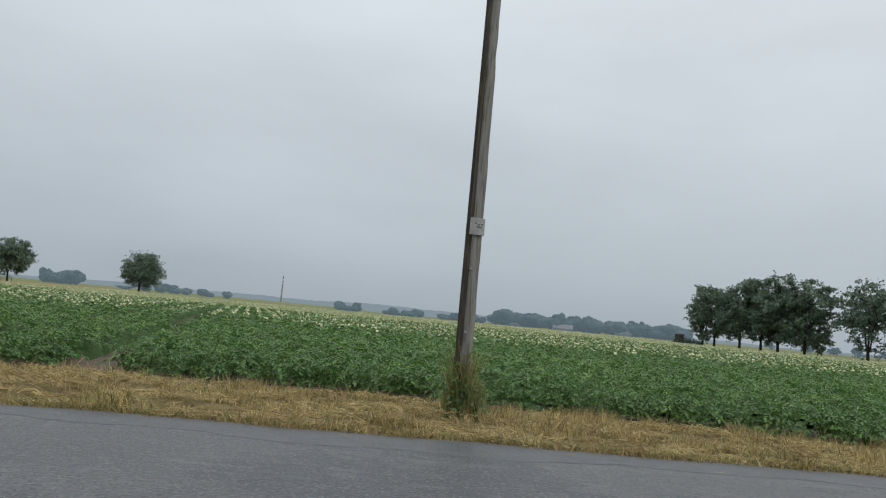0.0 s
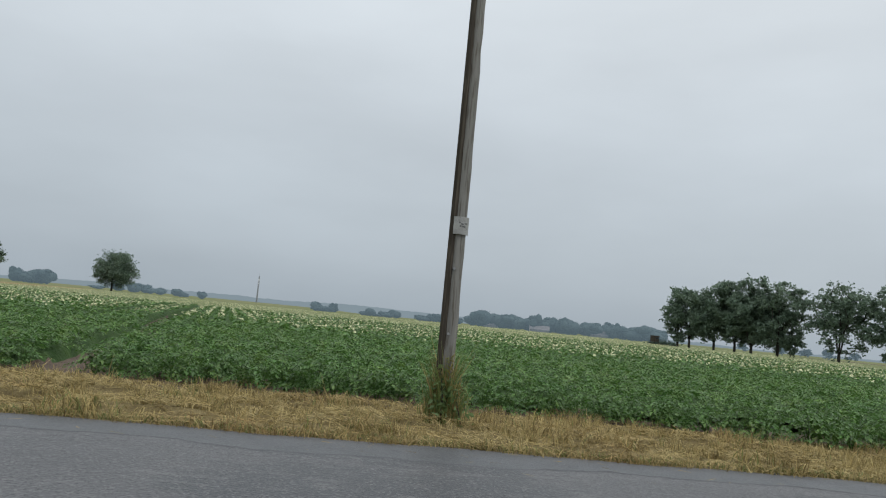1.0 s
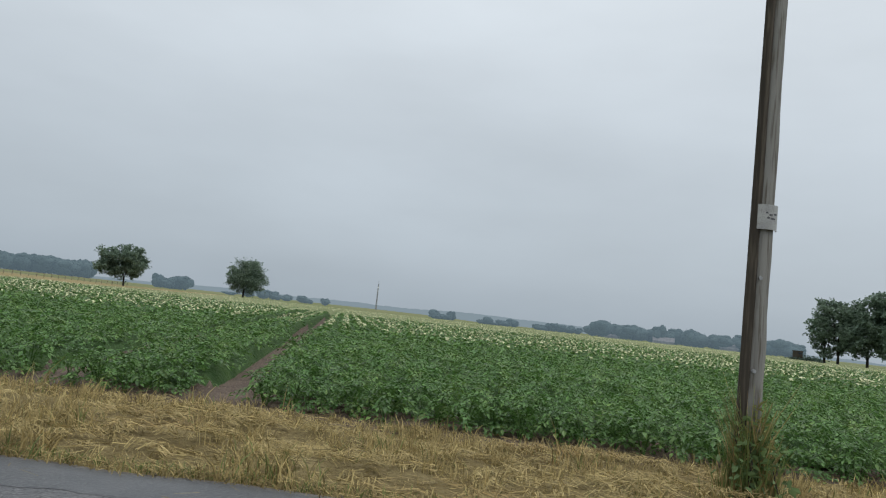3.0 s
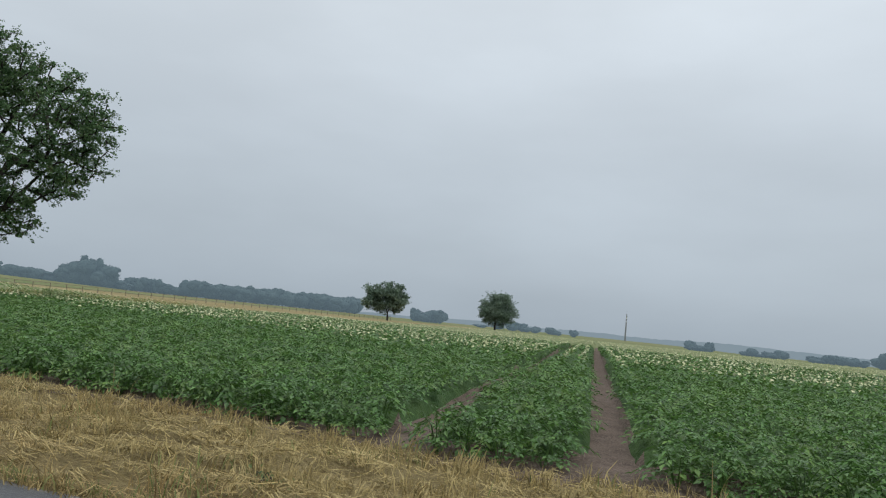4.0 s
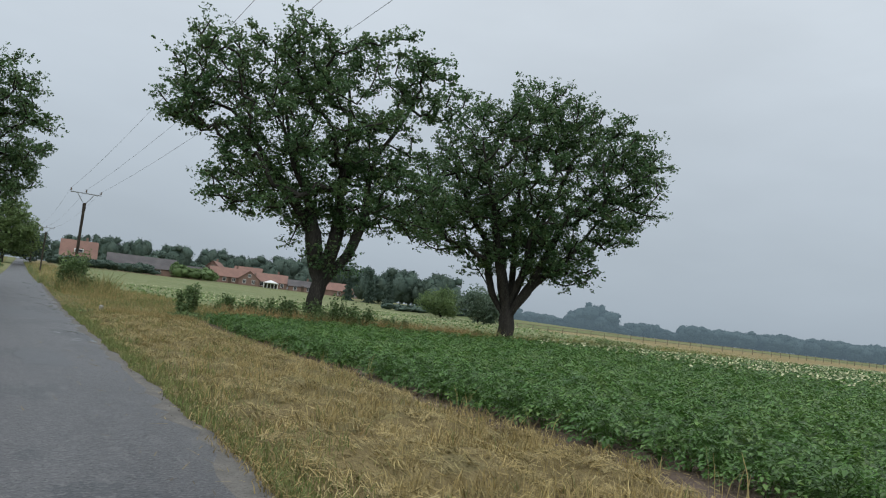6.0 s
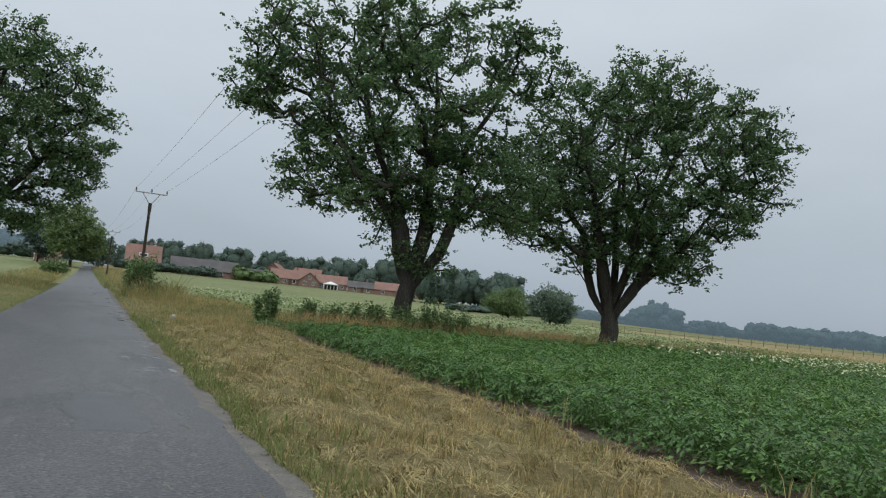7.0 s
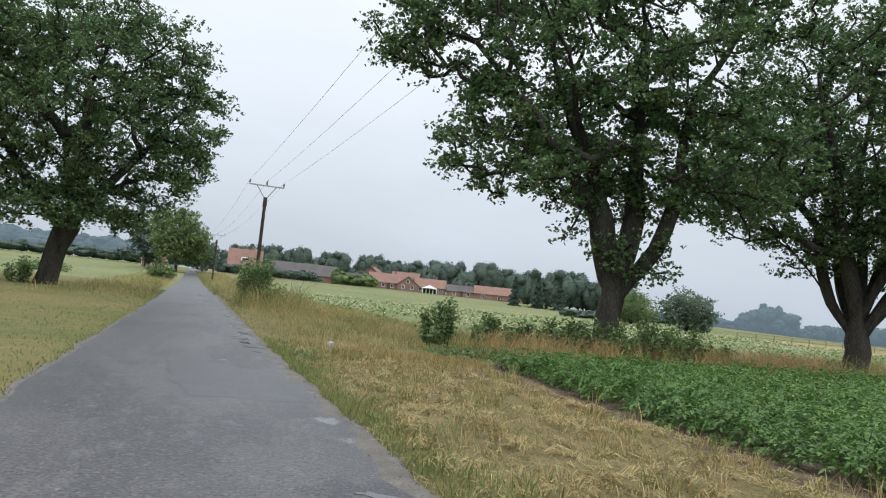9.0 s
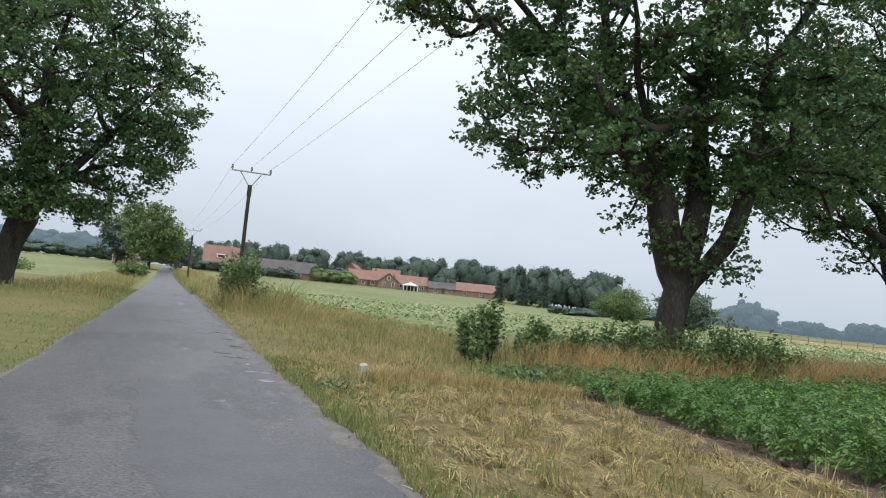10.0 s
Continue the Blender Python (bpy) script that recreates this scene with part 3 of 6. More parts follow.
# ---- road ----
def road_mesh():
    ys = np.concatenate([np.arange(-70, -10, 2.0), np.arange(-10, 60, 0.35), np.arange(60, 262, 2.0)])
    us = np.array([-1.05, -1.0, -0.955, -0.5, -0.17, 0.17, 0.5, 0.89, 1.0, 1.05])
    l, r = edge_left(ys), edge_right(ys)
    mid, half = (l + r) / 2, (r - l) / 2
    jit = np.random.RandomState(5).uniform(-0.016, 0.016, (len(ys), 2))
    X = mid[:, None] + half[:, None] * us[None]
    X[:, 0] += jit[:, 0]
    X[:, -1] += jit[:, 1]
    X[:, 2] += jit[:, 0] * 1.2
    X[:, -3] += jit[:, 1] * 5.0 + 0.05 * np.sin(ys * 2.1) + 0.03 * np.sin(ys * 6.3)
    Y = np.repeat(ys[:, None], len(us), 1)
    Z = land(X, Y) + 0.02 - 0.025 * np.abs(us[None]) ** 2
    Z[:, 0] -= 0.09
    Z[:, -1] -= 0.09
    n, k = X.shape
    V = np.stack([X, Y, Z], -1).reshape(-1, 3)
    i, j = np.meshgrid(np.arange(n - 1), np.arange(k - 1), indexing="ij")
    a = i * k + j
    F = np.stack([a, a + 1, a + k + 1, a + k], -1).reshape(-1, 4)
    edge = ((j < 2) | (j > k - 4)).reshape(-1).astype(int)
    return mesh_from("road", V, F, [M["asphalt"], M["asphalt_edge"]], edge, smooth=False)


road = tagged(new("road", road_mesh()), "narrow worn grey asphalt country road, damp", "road", kind="structure")


def side_road_mesh():
    xs = np.concatenate([np.arange(-60, -6, 3.0), np.arange(-6, -1.69, 0.25)])
    half = 2.0 + 2.2 * sstep(-5.5, -1.7, xs) ** 2
    us = np.array([-1.0, -0.5, 0, 0.5, 1.0])
    X = np.repeat(xs[:, None], 5, 1)
    Y = -1.9 + half[:, None] * us[None]
    Z = 0.012 - 0.02 * np.abs(us[None]) + 0 * X
    V = np.stack([X, Y, Z], -1).reshape(-1, 3)
    n, k = X.shape
    i, j = np.meshgrid(np.arange(n - 1), np.arange(k - 1), indexing="ij")
    a = i * k + j
    return mesh_from("side_road", V, np.stack([a, a + k, a + k + 1, a + 1], -1).reshape(-1, 4), [M["asphalt"]])


tagged(new("side_road", side_road_mesh()), "short grey asphalt side road meeting the lane", "road", kind="structure")


def road_z(x, y):
    u = (x - (edge_left(y) + edge_right(y)) / 2) / ((edge_right(y) - edge_left(y)) / 2)
    return land(x, y) + 0.02 - 0.025 * u ** 2


def road_film(name, label, category, outline, material, seed, lift=0.005, ragged=0.05, group=""):
    """A thin layer lying on the road, with a ragged outline; outline holds its corners in plan."""
    rng = np.random.RandomState(seed)
    P = np.array(outline, float)
    ring = []
    for a, b in zip(P, np.roll(P, -1, 0)):
        m = max(2, int(np.linalg.norm(b - a) / 0.12))
        for t in np.linspace(0, 1, m, endpoint=False):
            ring.append(a + (b - a) * t + rng.uniform(-ragged, ragged, 2) * (0.5 + math.sin(t * math.pi)))
    ring = np.array(ring)
    c = ring.mean(0)
    n = len(ring)
    levels = (1.0, 0.965, 0.7, 0.4, 0.15)
    V = []
    for k, f in enumerate(levels):
        q = c + (ring - c) * f
        V.append(np.concatenate([q, (road_z(q[:, 0], q[:, 1]) + (lift if k else 0.001))[:, None]], 1))
    V = np.concatenate(V + [np.array([[c[0], c[1], float(road_z(c[0], c[1])) + lift]])])
    i = np.arange(n)
    F = [np.stack([i + k * n, (i + 1) % n + k * n, (i + 1) % n + (k + 1) * n, i + (k + 1) * n], 1) for k in range(len(levels) - 1)]
    last = (len(levels) - 1) * n
    half = np.arange(0, n - 1, 2)
    F.append(np.stack([last + half, last + (half + 1) % n, last + (half + 2) % n, np.full(len(half), len(levels) * n)], 1))
    ob = new(name, mesh_from(name, V, np.concatenate(F), [material]))
    return tagged(ob, label, category, group)


def road_patch(left, right, seed):
    """Mended patch between two ragged seams, each given as (y, x) corners along the road."""
    rng = np.random.RandomState(seed)
    lo, hi = left[0][0], left[-1][0]
    ys = np.linspace(lo, hi, int((hi - lo) / 0.09) + 2)
    seams = []
    for pts in (left, right):
        p = np.array(pts)
        seams.append(np.interp(ys, p[:, 0], p[:, 1]) + rng.uniform(-0.03, 0.03, len(ys)) + 0.04 * np.sin(ys * 5.1 + seed))
    us = np.array([0, 0.03, 0.33, 0.66, 0.97, 1.0])
    X = seams[0][:, None] + np.maximum(seams[1] - seams[0], 0.05)[:, None] * us[None]
    Y = np.repeat(ys[:, None], 6, 1) + 0.06 * np.sin(X * 7 + seed)
    Z = road_z(X, Y) + np.array([0.001, 0.005, 0.005, 0.005, 0.005, 0.001])[None]
    Z[[0, -1]] = road_z(X[[0, -1]], Y[[0, -1]]) - 0.002
    n, k = X.shape
    i, j = np.meshgrid(np.arange(n - 1), np.arange(k - 1), indexing="ij")
    a = i * k + j
    F = np.stack([a, a + 1, a + k + 1, a + k], -1).reshape(-1, 4)
    ob = new("asphalt_patch", mesh_from("asphalt_patch", np.stack([X, Y, Z], -1).reshape(-1, 3), F, [M["asphalt_mend"]]))
    tagged(ob, "ragged darker mended patch in the asphalt", "patch", "mended patches", "structure")


road_patch(((32.2, 0.1), (33.6, -0.2), (36.0, -0.28), (38.2, -0.3)), ((32.2, 1.62), (33.3, 1.6), (34.2, 1.25), (34.35, 0.86), (35.7, 0.82), (36.1, 0.44), (38.2, 0.4)), 60)
road_patch(((20.9, 0.3), (22.0, 0.15), (23.3, 0.2)), ((20.9, 0.9), (21.3, 0.95), (22.9, 0.85), (23.3, 0.7)), 61)
for i, (x, y, w, d, turn) in enumerate(((1.3, 41.6, 0.5, 0.16, -14), (1.1, 42.3, 0.34, 0.14, -10), (1.46, 39.6, 0.5, 0.12, -16), (1.33, 40.7, 0.24, 0.5, 10), (1.45, 38.6, 0.28, 0.3, 0), (1.2, 47.6, 0.95, 0.22, -12), (1.5, 43.9, 0.3, 0.3, 20), (1.35, 28.2, 0.42, 0.12, -35), (1.5, 27.8, 0.3, 0.1, -30),
                                        (1.62, 26.0, 0.14, 0.5, 5), (1.5, 45.6, 0.3, 0.2, 0), (1.5, 52.0, 0.26, 0.8, 5), (1.55, 57.3, 0.22, 1.0, 3), (0.5, 50.2, 0.7, 0.15, -8))):
    c, s_ = math.cos(radians(turn)), math.sin(radians(turn))
    ring = [(w / 2 * math.cos(a), d / 2 * math.sin(a)) for a in np.linspace(0, 2 * math.pi, 10, endpoint=False)]
    road_film("puddle", "shallow rain puddle lying on the road edge", "puddle", [(x + c * u - s_ * v, y + s_ * u + c * v) for u, v in ring], M["rain_water"], 80 + i, lift=0.003, ragged=0.032, group="puddles")


def road_strip():
    """Newer, smoother asphalt laid along the edge by the junction, its inner seam ragged."""
    rng = np.random.RandomState(70)
    ys = np.arange(-14, 12, 0.12)
    inner = 1.62 + 0.12 * np.sin(ys * 0.9) + 0.07 * np.sin(ys * 2.9 + 1) + rng.uniform(-0.035, 0.035, len(ys)) + 0.5 * sstep(6, 12, ys)
    outer = edge_right(ys) - 0.07
    us = np.array([0, 0.04, 0.35, 0.7, 1.0])
    X = inner[:, None] + np.maximum(outer - inner, 0.03)[:, None] * us[None]
    Y = np.repeat(ys[:, None], len(us), 1)
    Z = road_z(X, Y) + np.array([0.001, 0.006, 0.006, 0.006, 0.003])[None]
    n, k = X.shape
    i, j = np.meshgrid(np.arange(n - 1), np.arange(k - 1), indexing="ij")
    a = i * k + j
    F = np.stack([a, a + 1, a + k + 1, a + k], -1).reshape(-1, 4)
    ob = new("asphalt_patch", mesh_from("asphalt_patch", np.stack([X, Y, Z], -1).reshape(-1, 3), F, [M["asphalt_mend"]]))
    tagged(ob, "long strip of smoother dark asphalt along the edge", "patch", "mended patches", "structure")


road_strip()


def edge_crumbs():
    rng = np.random.RandomState(8)
    n = 1500
    y = rng.uniform(-8, 62, n)
    right = rng.uniform(size=n) < 0.5
    x = np.where(right, edge_right(y) + rng.normal(0.02, 0.07, n), edge_left(y) - rng.normal(0.02, 0.06, n))
    s = rng.uniform(0.005, 0.014, n)
    c = np.stack([x, y, land(x, y) + s * 0.3], 1)
    base = np.array([[1, 0, 0], [0, 1, 0], [-1, 0, 0], [0, -1, 0], [0, 0, 1], [0, 0, -1]], float)
    P = c[:, None] + base[None] * s[:, None, None] * rng.uniform(0.6, 1.3, (n, 6, 1))
    f = np.array([[0, 1, 4], [1, 2, 4], [2, 3, 4], [3, 0, 4], [1, 0, 5], [2, 1, 5], [3, 2, 5], [0, 3, 5]])
    F = (np.arange(n)[:, None, None] * 6 + f[None]).reshape(-1, 3)
    ob = new("edge_gravel", mesh_from("edge_gravel", P.reshape(-1, 3), F, [M["asphalt_edge"]]))
    tagged(ob, "loose gravel crumbs along the broken asphalt edge", "gravel", kind="stuff")


edge_crumbs()


# ---- potato field ----
def canopy():
    # ridged sheet below the leaves; its dark near part paints shade into the gaps
    xs = np.concatenate([np.arange(6.5, 10, 0.25), np.arange(10, 26, 0.7), 26 * 1.055 ** np.arange(0, 48)])
    vs = np.concatenate([np.arange(-160, -60, 4.0), np.arange(-60, 1.2, 0.375), np.arange(1.2, 5.2, 0.1), np.arange(5.2, 37.6, 0.375)])
    X, Vv = np.meshgrid(xs, vs, indexing="ij")
    Y = Vv + ROW * (X - 0)
    rng = np.random.RandomState(2)
    main = sstep(19, 24, X)
    crest = 0.5 + 0.5 * np.cos(Vv / 0.75 * 2 * np.pi)
    head = 0.5 + 0.5 * np.cos(X / 0.75 * 2 * np.pi)
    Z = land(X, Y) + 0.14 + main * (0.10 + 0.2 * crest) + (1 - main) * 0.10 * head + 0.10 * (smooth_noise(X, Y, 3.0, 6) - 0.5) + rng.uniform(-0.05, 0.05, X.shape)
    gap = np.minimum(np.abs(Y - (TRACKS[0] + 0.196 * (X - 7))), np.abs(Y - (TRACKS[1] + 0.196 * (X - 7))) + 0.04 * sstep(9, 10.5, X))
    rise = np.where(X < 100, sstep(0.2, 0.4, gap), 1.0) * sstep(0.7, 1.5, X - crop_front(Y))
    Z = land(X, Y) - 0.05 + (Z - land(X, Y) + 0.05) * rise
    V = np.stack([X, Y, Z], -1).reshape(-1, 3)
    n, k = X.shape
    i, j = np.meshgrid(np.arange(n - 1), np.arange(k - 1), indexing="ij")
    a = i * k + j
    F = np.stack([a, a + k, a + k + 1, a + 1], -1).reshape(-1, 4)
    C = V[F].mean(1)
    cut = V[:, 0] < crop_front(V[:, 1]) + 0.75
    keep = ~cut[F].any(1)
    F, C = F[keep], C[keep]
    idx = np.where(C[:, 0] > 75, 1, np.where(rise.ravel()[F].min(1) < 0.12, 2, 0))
    ob = new("potato_rows", mesh_from("potato_rows", V, F, [M["potato_gap_shade"], M["far_crop"], M["soil"]], idx, True))
    tagged(ob, "ridged potato rows under the leaves, near part darkened as painted shade", "crop", kind="stuff")


canopy()


def fronds(rng, X, Y, n_leaf, n_let, size, spread, top, fall=0.78, low=0.84):
    """Compound leaves arching out of each plant and drooping: a leaflet at the tip and pairs along the stalk."""
    n = len(X)
    a = rng.uniform(0, 2 * np.pi, (n, n_leaf))
    r = 0.8 * spread * np.sqrt(rng.uniform(0.0, 1, (n, n_leaf)))
    h = top * (1 - fall * (r / spread) ** 2) * rng.uniform(low, 1.05, (n, n_leaf)) * rng.uniform(0.8, 1.14, (n, 1))
    slope = 0.04 + 0.42 * (r / spread) + rng.normal(0, 0.18, r.shape)
    D = np.stack([np.cos(a), np.sin(a), -slope], -1)
    D /= np.linalg.norm(D, axis=-1, keepdims=True)
    up = np.array([0, 0, 1.0])
    N = up - D[..., 2:3] * D
    N /= np.linalg.norm(N, axis=-1, keepdims=True)
    S = np.cross(D, N)
    O = np.stack([X[:, None] + r * np.cos(a), Y[:, None] + r * np.sin(a), h], -1)
    quads = []
    for k in range(n_let):
        u = 0.0 if k == 0 else -0.62 * ((k + 1) // 2)
        side = 0.0 if k == 0 else (1.0 if k % 2 else -1.0)
        s = size * (1.12 if k == 0 else 1.0 - 0.07 * k) * rng.uniform(0.8, 1.2, r.shape)[..., None]
        A = D * (1.0 if k == 0 else 0.55) + S * side * 0.85 - up * rng.uniform(-0.12, 0.2, r.shape)[..., None] + rng.normal(0, 0.16, D.shape)
        A /= np.linalg.norm(A, axis=-1, keepdims=True)
        M_ = N + rng.normal(0, 0.17, D.shape)
        B = np.cross(M_, A)
        B /= np.linalg.norm(B, axis=-1, keepdims=True) + 1e-9
        M_ = np.cross(A, B)
        base = O + D * size * u + S * side * size * 0.1
        quads.append(np.stack([base, base + A * s * 0.42 + B * s * 0.29 + M_ * s * 0.08, base + A * s * 1.05 - M_ * s * 0.12, base + A * s * 0.42 - B * s * 0.29 + M_ * s * 0.08], -2))
    V = np.stack(quads, 2).reshape(-1, 3)
    return V, np.arange(len(V)).reshape(-1, 4)


def potato_leaflets(rng, X, Y, n_leaf, n_let, size, spread, top):
    V, F = fronds(rng, X, Y, n_leaf, n_let, size, spread, top)
    V[:, 2] += land(V[:, 0], V[:, 1])
    return V, F


def grid_points(rng, x0, x1, y0, y1, dx, dy, jx, jy):
    gx, gy = np.meshgrid(np.arange(x0, x1, dx), np.arange(y0, y1, dy), indexing="ij")
    return (gx + rng.uniform(-jx, jx, gx.shape)).ravel(), (gy + rng.uniform(-jy, jy, gy.shape)).ravel()


def crop_mask(x, y, half=0.34):
    return (y < crop_end(x) - 0.2) & ~in_track(x, y, half)


def potato_field():
    rng = np.random.RandomState(11)
    # headland rows beside the verge, behind the two outermost rows
    x, y = grid_points(rng, 7.2, 11.2, -19, 44, 0.75, 0.4, 0.07, 0.12)
    k = crop_mask(x, y) & (x > crop_front(y) + 0.95)
    P, F = potato_leaflets(rng, x[k], y[k], 24, 7, 0.08, 0.43, 0.53)
    ob = new("potato_plants", mesh_from("potato_plants", P, F, [M["potato_leaf"]]))
    tagged(ob, "dense green potato plants without flowers near the verge", "crop", kind="stuff")
    x, y = grid_points(rng, 11.2, 22, -30, 50, 0.75, 0.42, 0.08, 0.12)
    k = crop_mask(x, y) & (y > -0.75 * x - 8)
    P, F = potato_leaflets(rng, x[k], y[k], 16, 5, 0.094, 0.43, 0.54)
    ob = new("potato_plants", mesh_from("potato_plants", P, F, [M["potato_leaf"]]))
    tagged(ob, "dense green potato plants on the headland of the field", "crop", kind="stuff")
    # main field, rows run away from the road
    x, v = grid_points(rng, 21, 78, -62, 38.4, 0.42, 0.75, 0.16, 0.1)
    y = v + ROW * x
    k = crop_mask(x, y, 0.34) & (y > -0.75 * x - 8) & (y < 1.25 * x + 14)
    x, y = x[k], y[k]
    near = (x < 46) | (rng.uniform(size=len(x)) < 0.7)
    x, y = x[near], y[near]
    a, b = potato_leaflets(rng, x[x < 46], y[x < 46], 7, 2, 0.168, 0.36, 0.58)
    c, d = potato_leaflets(rng, x[x >= 46], y[x >= 46], 7, 1, 0.25, 0.36, 0.57)
    P, F = np.concatenate([a, c]), np.concatenate([b, d + len(a)])
    ob = new("potato_plants", mesh_from("potato_plants", P, F, [M["potato_leaf"]]))
    tagged(ob, "rows of flowering green potato plants reaching into the distance", "crop", kind="stuff")


potato_field()


def bloom(name, label, x, y, z, size, seed):
    rng = np.random.RandomState(seed)
    c = np.stack([x, y, z], 1)
    P, F = leaflets(rng, c, size, up=0.6, aspect=0.95)
    ob = new(name, mesh_from(name, P, F, [M["potato_bloom"]]))
    tagged(ob, label, "flowers", kind="stuff")


def blooms():
    rng = np.random.RandomState(12)
    x, v = grid_points(rng, 18, 80, -62, 38.4, 0.16, 0.75, 0.12, 0.15)
    y = v + ROW * x
    start = 21.5 + 3.0 * (smooth_noise(x, y, 9, 9) - 0.5) + 2 * rng.normal(size=len(x))
    dens = sstep(0, 5, x - start - 1.5) * (0.16 + 0.62 * smooth_noise(x, y, 5, 10)) * (1 - 0.45 * sstep(34, 60, x))
    k = crop_mask(x, y, 0.42) & (rng.uniform(size=len(x)) < dens) & (y > -0.95 * x - 4) & (y < 1.25 * x + 14)
    x, y = x[k], y[k]
    bloom("potato_flowers", "white potato blossom over the green rows", x, y, land(x, y) + rng.uniform(0.5, 0.64, len(x)), 0.115, 13)
    x, v = grid_points(rng, 80, 240, -120, 38.4, 0.7, 0.75, 0.35, 0.25)
    y = v + ROW * x
    k = crop_mask(x, y, 0.42) & (rng.uniform(size=len(x)) < 0.2) & (y > -0.75 * x) & (y < 0.8 * x)
    x, y = x[k], y[k]
    bloom("potato_flowers", "far white potato blossom in a pale band", x, y, land(x, y) + rng.uniform(0.42, 0.56, len(x)), 0.13, 14)
    # the next field, beyond the oaks
    x, y = grid_points(rng, 10, 76, 52, 112, 0.55, 0.55, 0.25, 0.25)
    k = (y > crop_end(x) + 9.5) & (rng.uniform(size=len(x)) < 0.4 * sstep(0.35, 0.6, smooth_noise(x, y, 12, 15)) + 0.12)
    x, y = x[k], y[k]
    bloom("potato_flowers", "white blossom in the field beyond the oaks", x, y, land(x, y) + rng.uniform(0.3, 0.5, len(x)), 0.10, 16)
    P, F = leaves(rng, np.stack([x + rng.uniform(-.4, .4, len(x)), y + rng.uniform(-.4, .4, len(x)), land(x, y) + rng.uniform(0.15, 0.3, len(x))], 1), 0.24, up=1.2)
    ob = new("potato_plants", mesh_from("potato_plants", P, F, [M["potato_leaf"]]))
    tagged(ob, "low green potato plants of the next field", "crop", kind="stuff")


blooms()


# ---- verges ----
def verge_points(rng, n, power=0.9):
    y = -12 + 54 * rng.uniform(size=n) ** power
    e, c = edge_right(y), crop_front(y)
    u = rng.uniform(size=n)
    x = e - 0.04 + (c + 0.25 - e) * u
    return x, y, u


def verge():
    rng = np.random.RandomState(40)
    # cut stalks lying loose
    x, y, u = verge_points(rng, 105000, 0.98)
    dens = (0.3 + 1.0 * smooth_noise(x, y, 0.8, 41)) * (1 - 0.25 * sstep(15, 28, y))
    soil = (u > 0.87) & (rng.uniform(size=len(x)) < 0.75)
    k = (rng.uniform(size=len(x)) < dens) & ~soil
    x, y = x[k], y[k]
    P, F = straws(rng, np.stack([x, y], 1), 0.15 - 0.05 * sstep(11, 20, y), 0.0036 - 0.0008 * sstep(11, 20, y))
    dull = rng.uniform(size=len(x)) < 0.85 * sstep(6, 24, y)
    for sel, name, label, m in ((~dull, "loose_straw", "mown golden straw lying loose on the verge", "straw"), (dull, "old_straw", "greyed olive straw lying loose on the verge", "dull_straw")):
        tagged(new(name, mesh_from(name, P.reshape(-1, 4, 3)[sel].reshape(-1, 3), np.arange(4 * sel.sum()).reshape(-1, 4), [M[m]])), label, "straw", kind="stuff")
    # standing tufts
    x, y, u = verge_points(rng, 60000)
    tuft = smooth_noise(x, y, 1.5, 42)
    k = (rng.uniform(size=len(x)) < 0.12 + 0.8 * sstep(0.55, 0.72, tuft)) & (u < 0.9)
    x, y, u, tuft = x[k], y[k], u[k], tuft[k]
    green = rng.uniform(size=len(x)) < 0.22 * sstep(0.45, 0.75, smooth_noise(x, y, 2.5, 43)) + 0.55 * (u < 0.14) * sstep(12, 30, y) + 0.42 * sstep(14, 30, y) + 0.1
    green |= (u < 0.26) & (rng.uniform(size=len(x)) < 0.45 * sstep(8, 16, y))
    h = 0.07 + 0.11 * sstep(0.55, 0.75, tuft)
    for sel, name, label, m in ((~green, "dry_grass", "standing tufts of yellow grass on the verge", "straw"), (green, "green_grass", "sparse green grass among the straw", "green_blade")):
        P, F = blades(rng, np.stack([x[sel], y[sel]], 1), h[sel], 0.0055, 0.5)
        tagged(new(name, mesh_from(name, P, F, [M[m]])), label, "grass", kind="stuff")


verge()


def verge_fringe():
    """Straw and grass hanging over the broken edge of the asphalt, and single stalks blown onto it."""
    rng = np.random.RandomState(53)
    n = 5200
    y = -11 + 27 * rng.uniform(size=n)
    x = edge_right(y) + 0.07 * rng.normal(size=n) + 0.03
    P, F = blades(rng, np.stack([x, y], 1), 0.075, 0.0045, 1.1)
    tagged(new("straw_fringe", mesh_from("straw_fringe", P, F, [M["straw"]])), "matted straw hanging over the asphalt edge", "straw", kind="stuff")
    n = 3200
    y = -11 + 27 * rng.uniform(size=n)
    x = edge_right(y) + np.abs(0.1 * rng.normal(size=n)) + 0.02
    P, F = blades(rng, np.stack([x, y], 1), 0.07, 0.005, 0.7)
    tagged(new("grass_fringe", mesh_from("grass_fringe", P, F, [M["green_blade"]])), "yellow-green grass along the asphalt edge", "grass", kind="stuff")
    n = 260
    y = -9 + 34 * rng.uniform(size=n) ** 1.3
    x = edge_right(y) - np.abs(rng.normal(0, 0.55, n))
    P, F = straws(rng, np.stack([x, y], 1), 0.12, 0.003)
    P[:, 2] = np.clip(P[:, 2], 0.022, 0.05)
    tagged(new("stray_stalks", mesh_from("stray_stalks", P, F, [M["straw"]])), "single straw stalks blown onto the asphalt", "straw", kind="stuff")


verge_fringe()


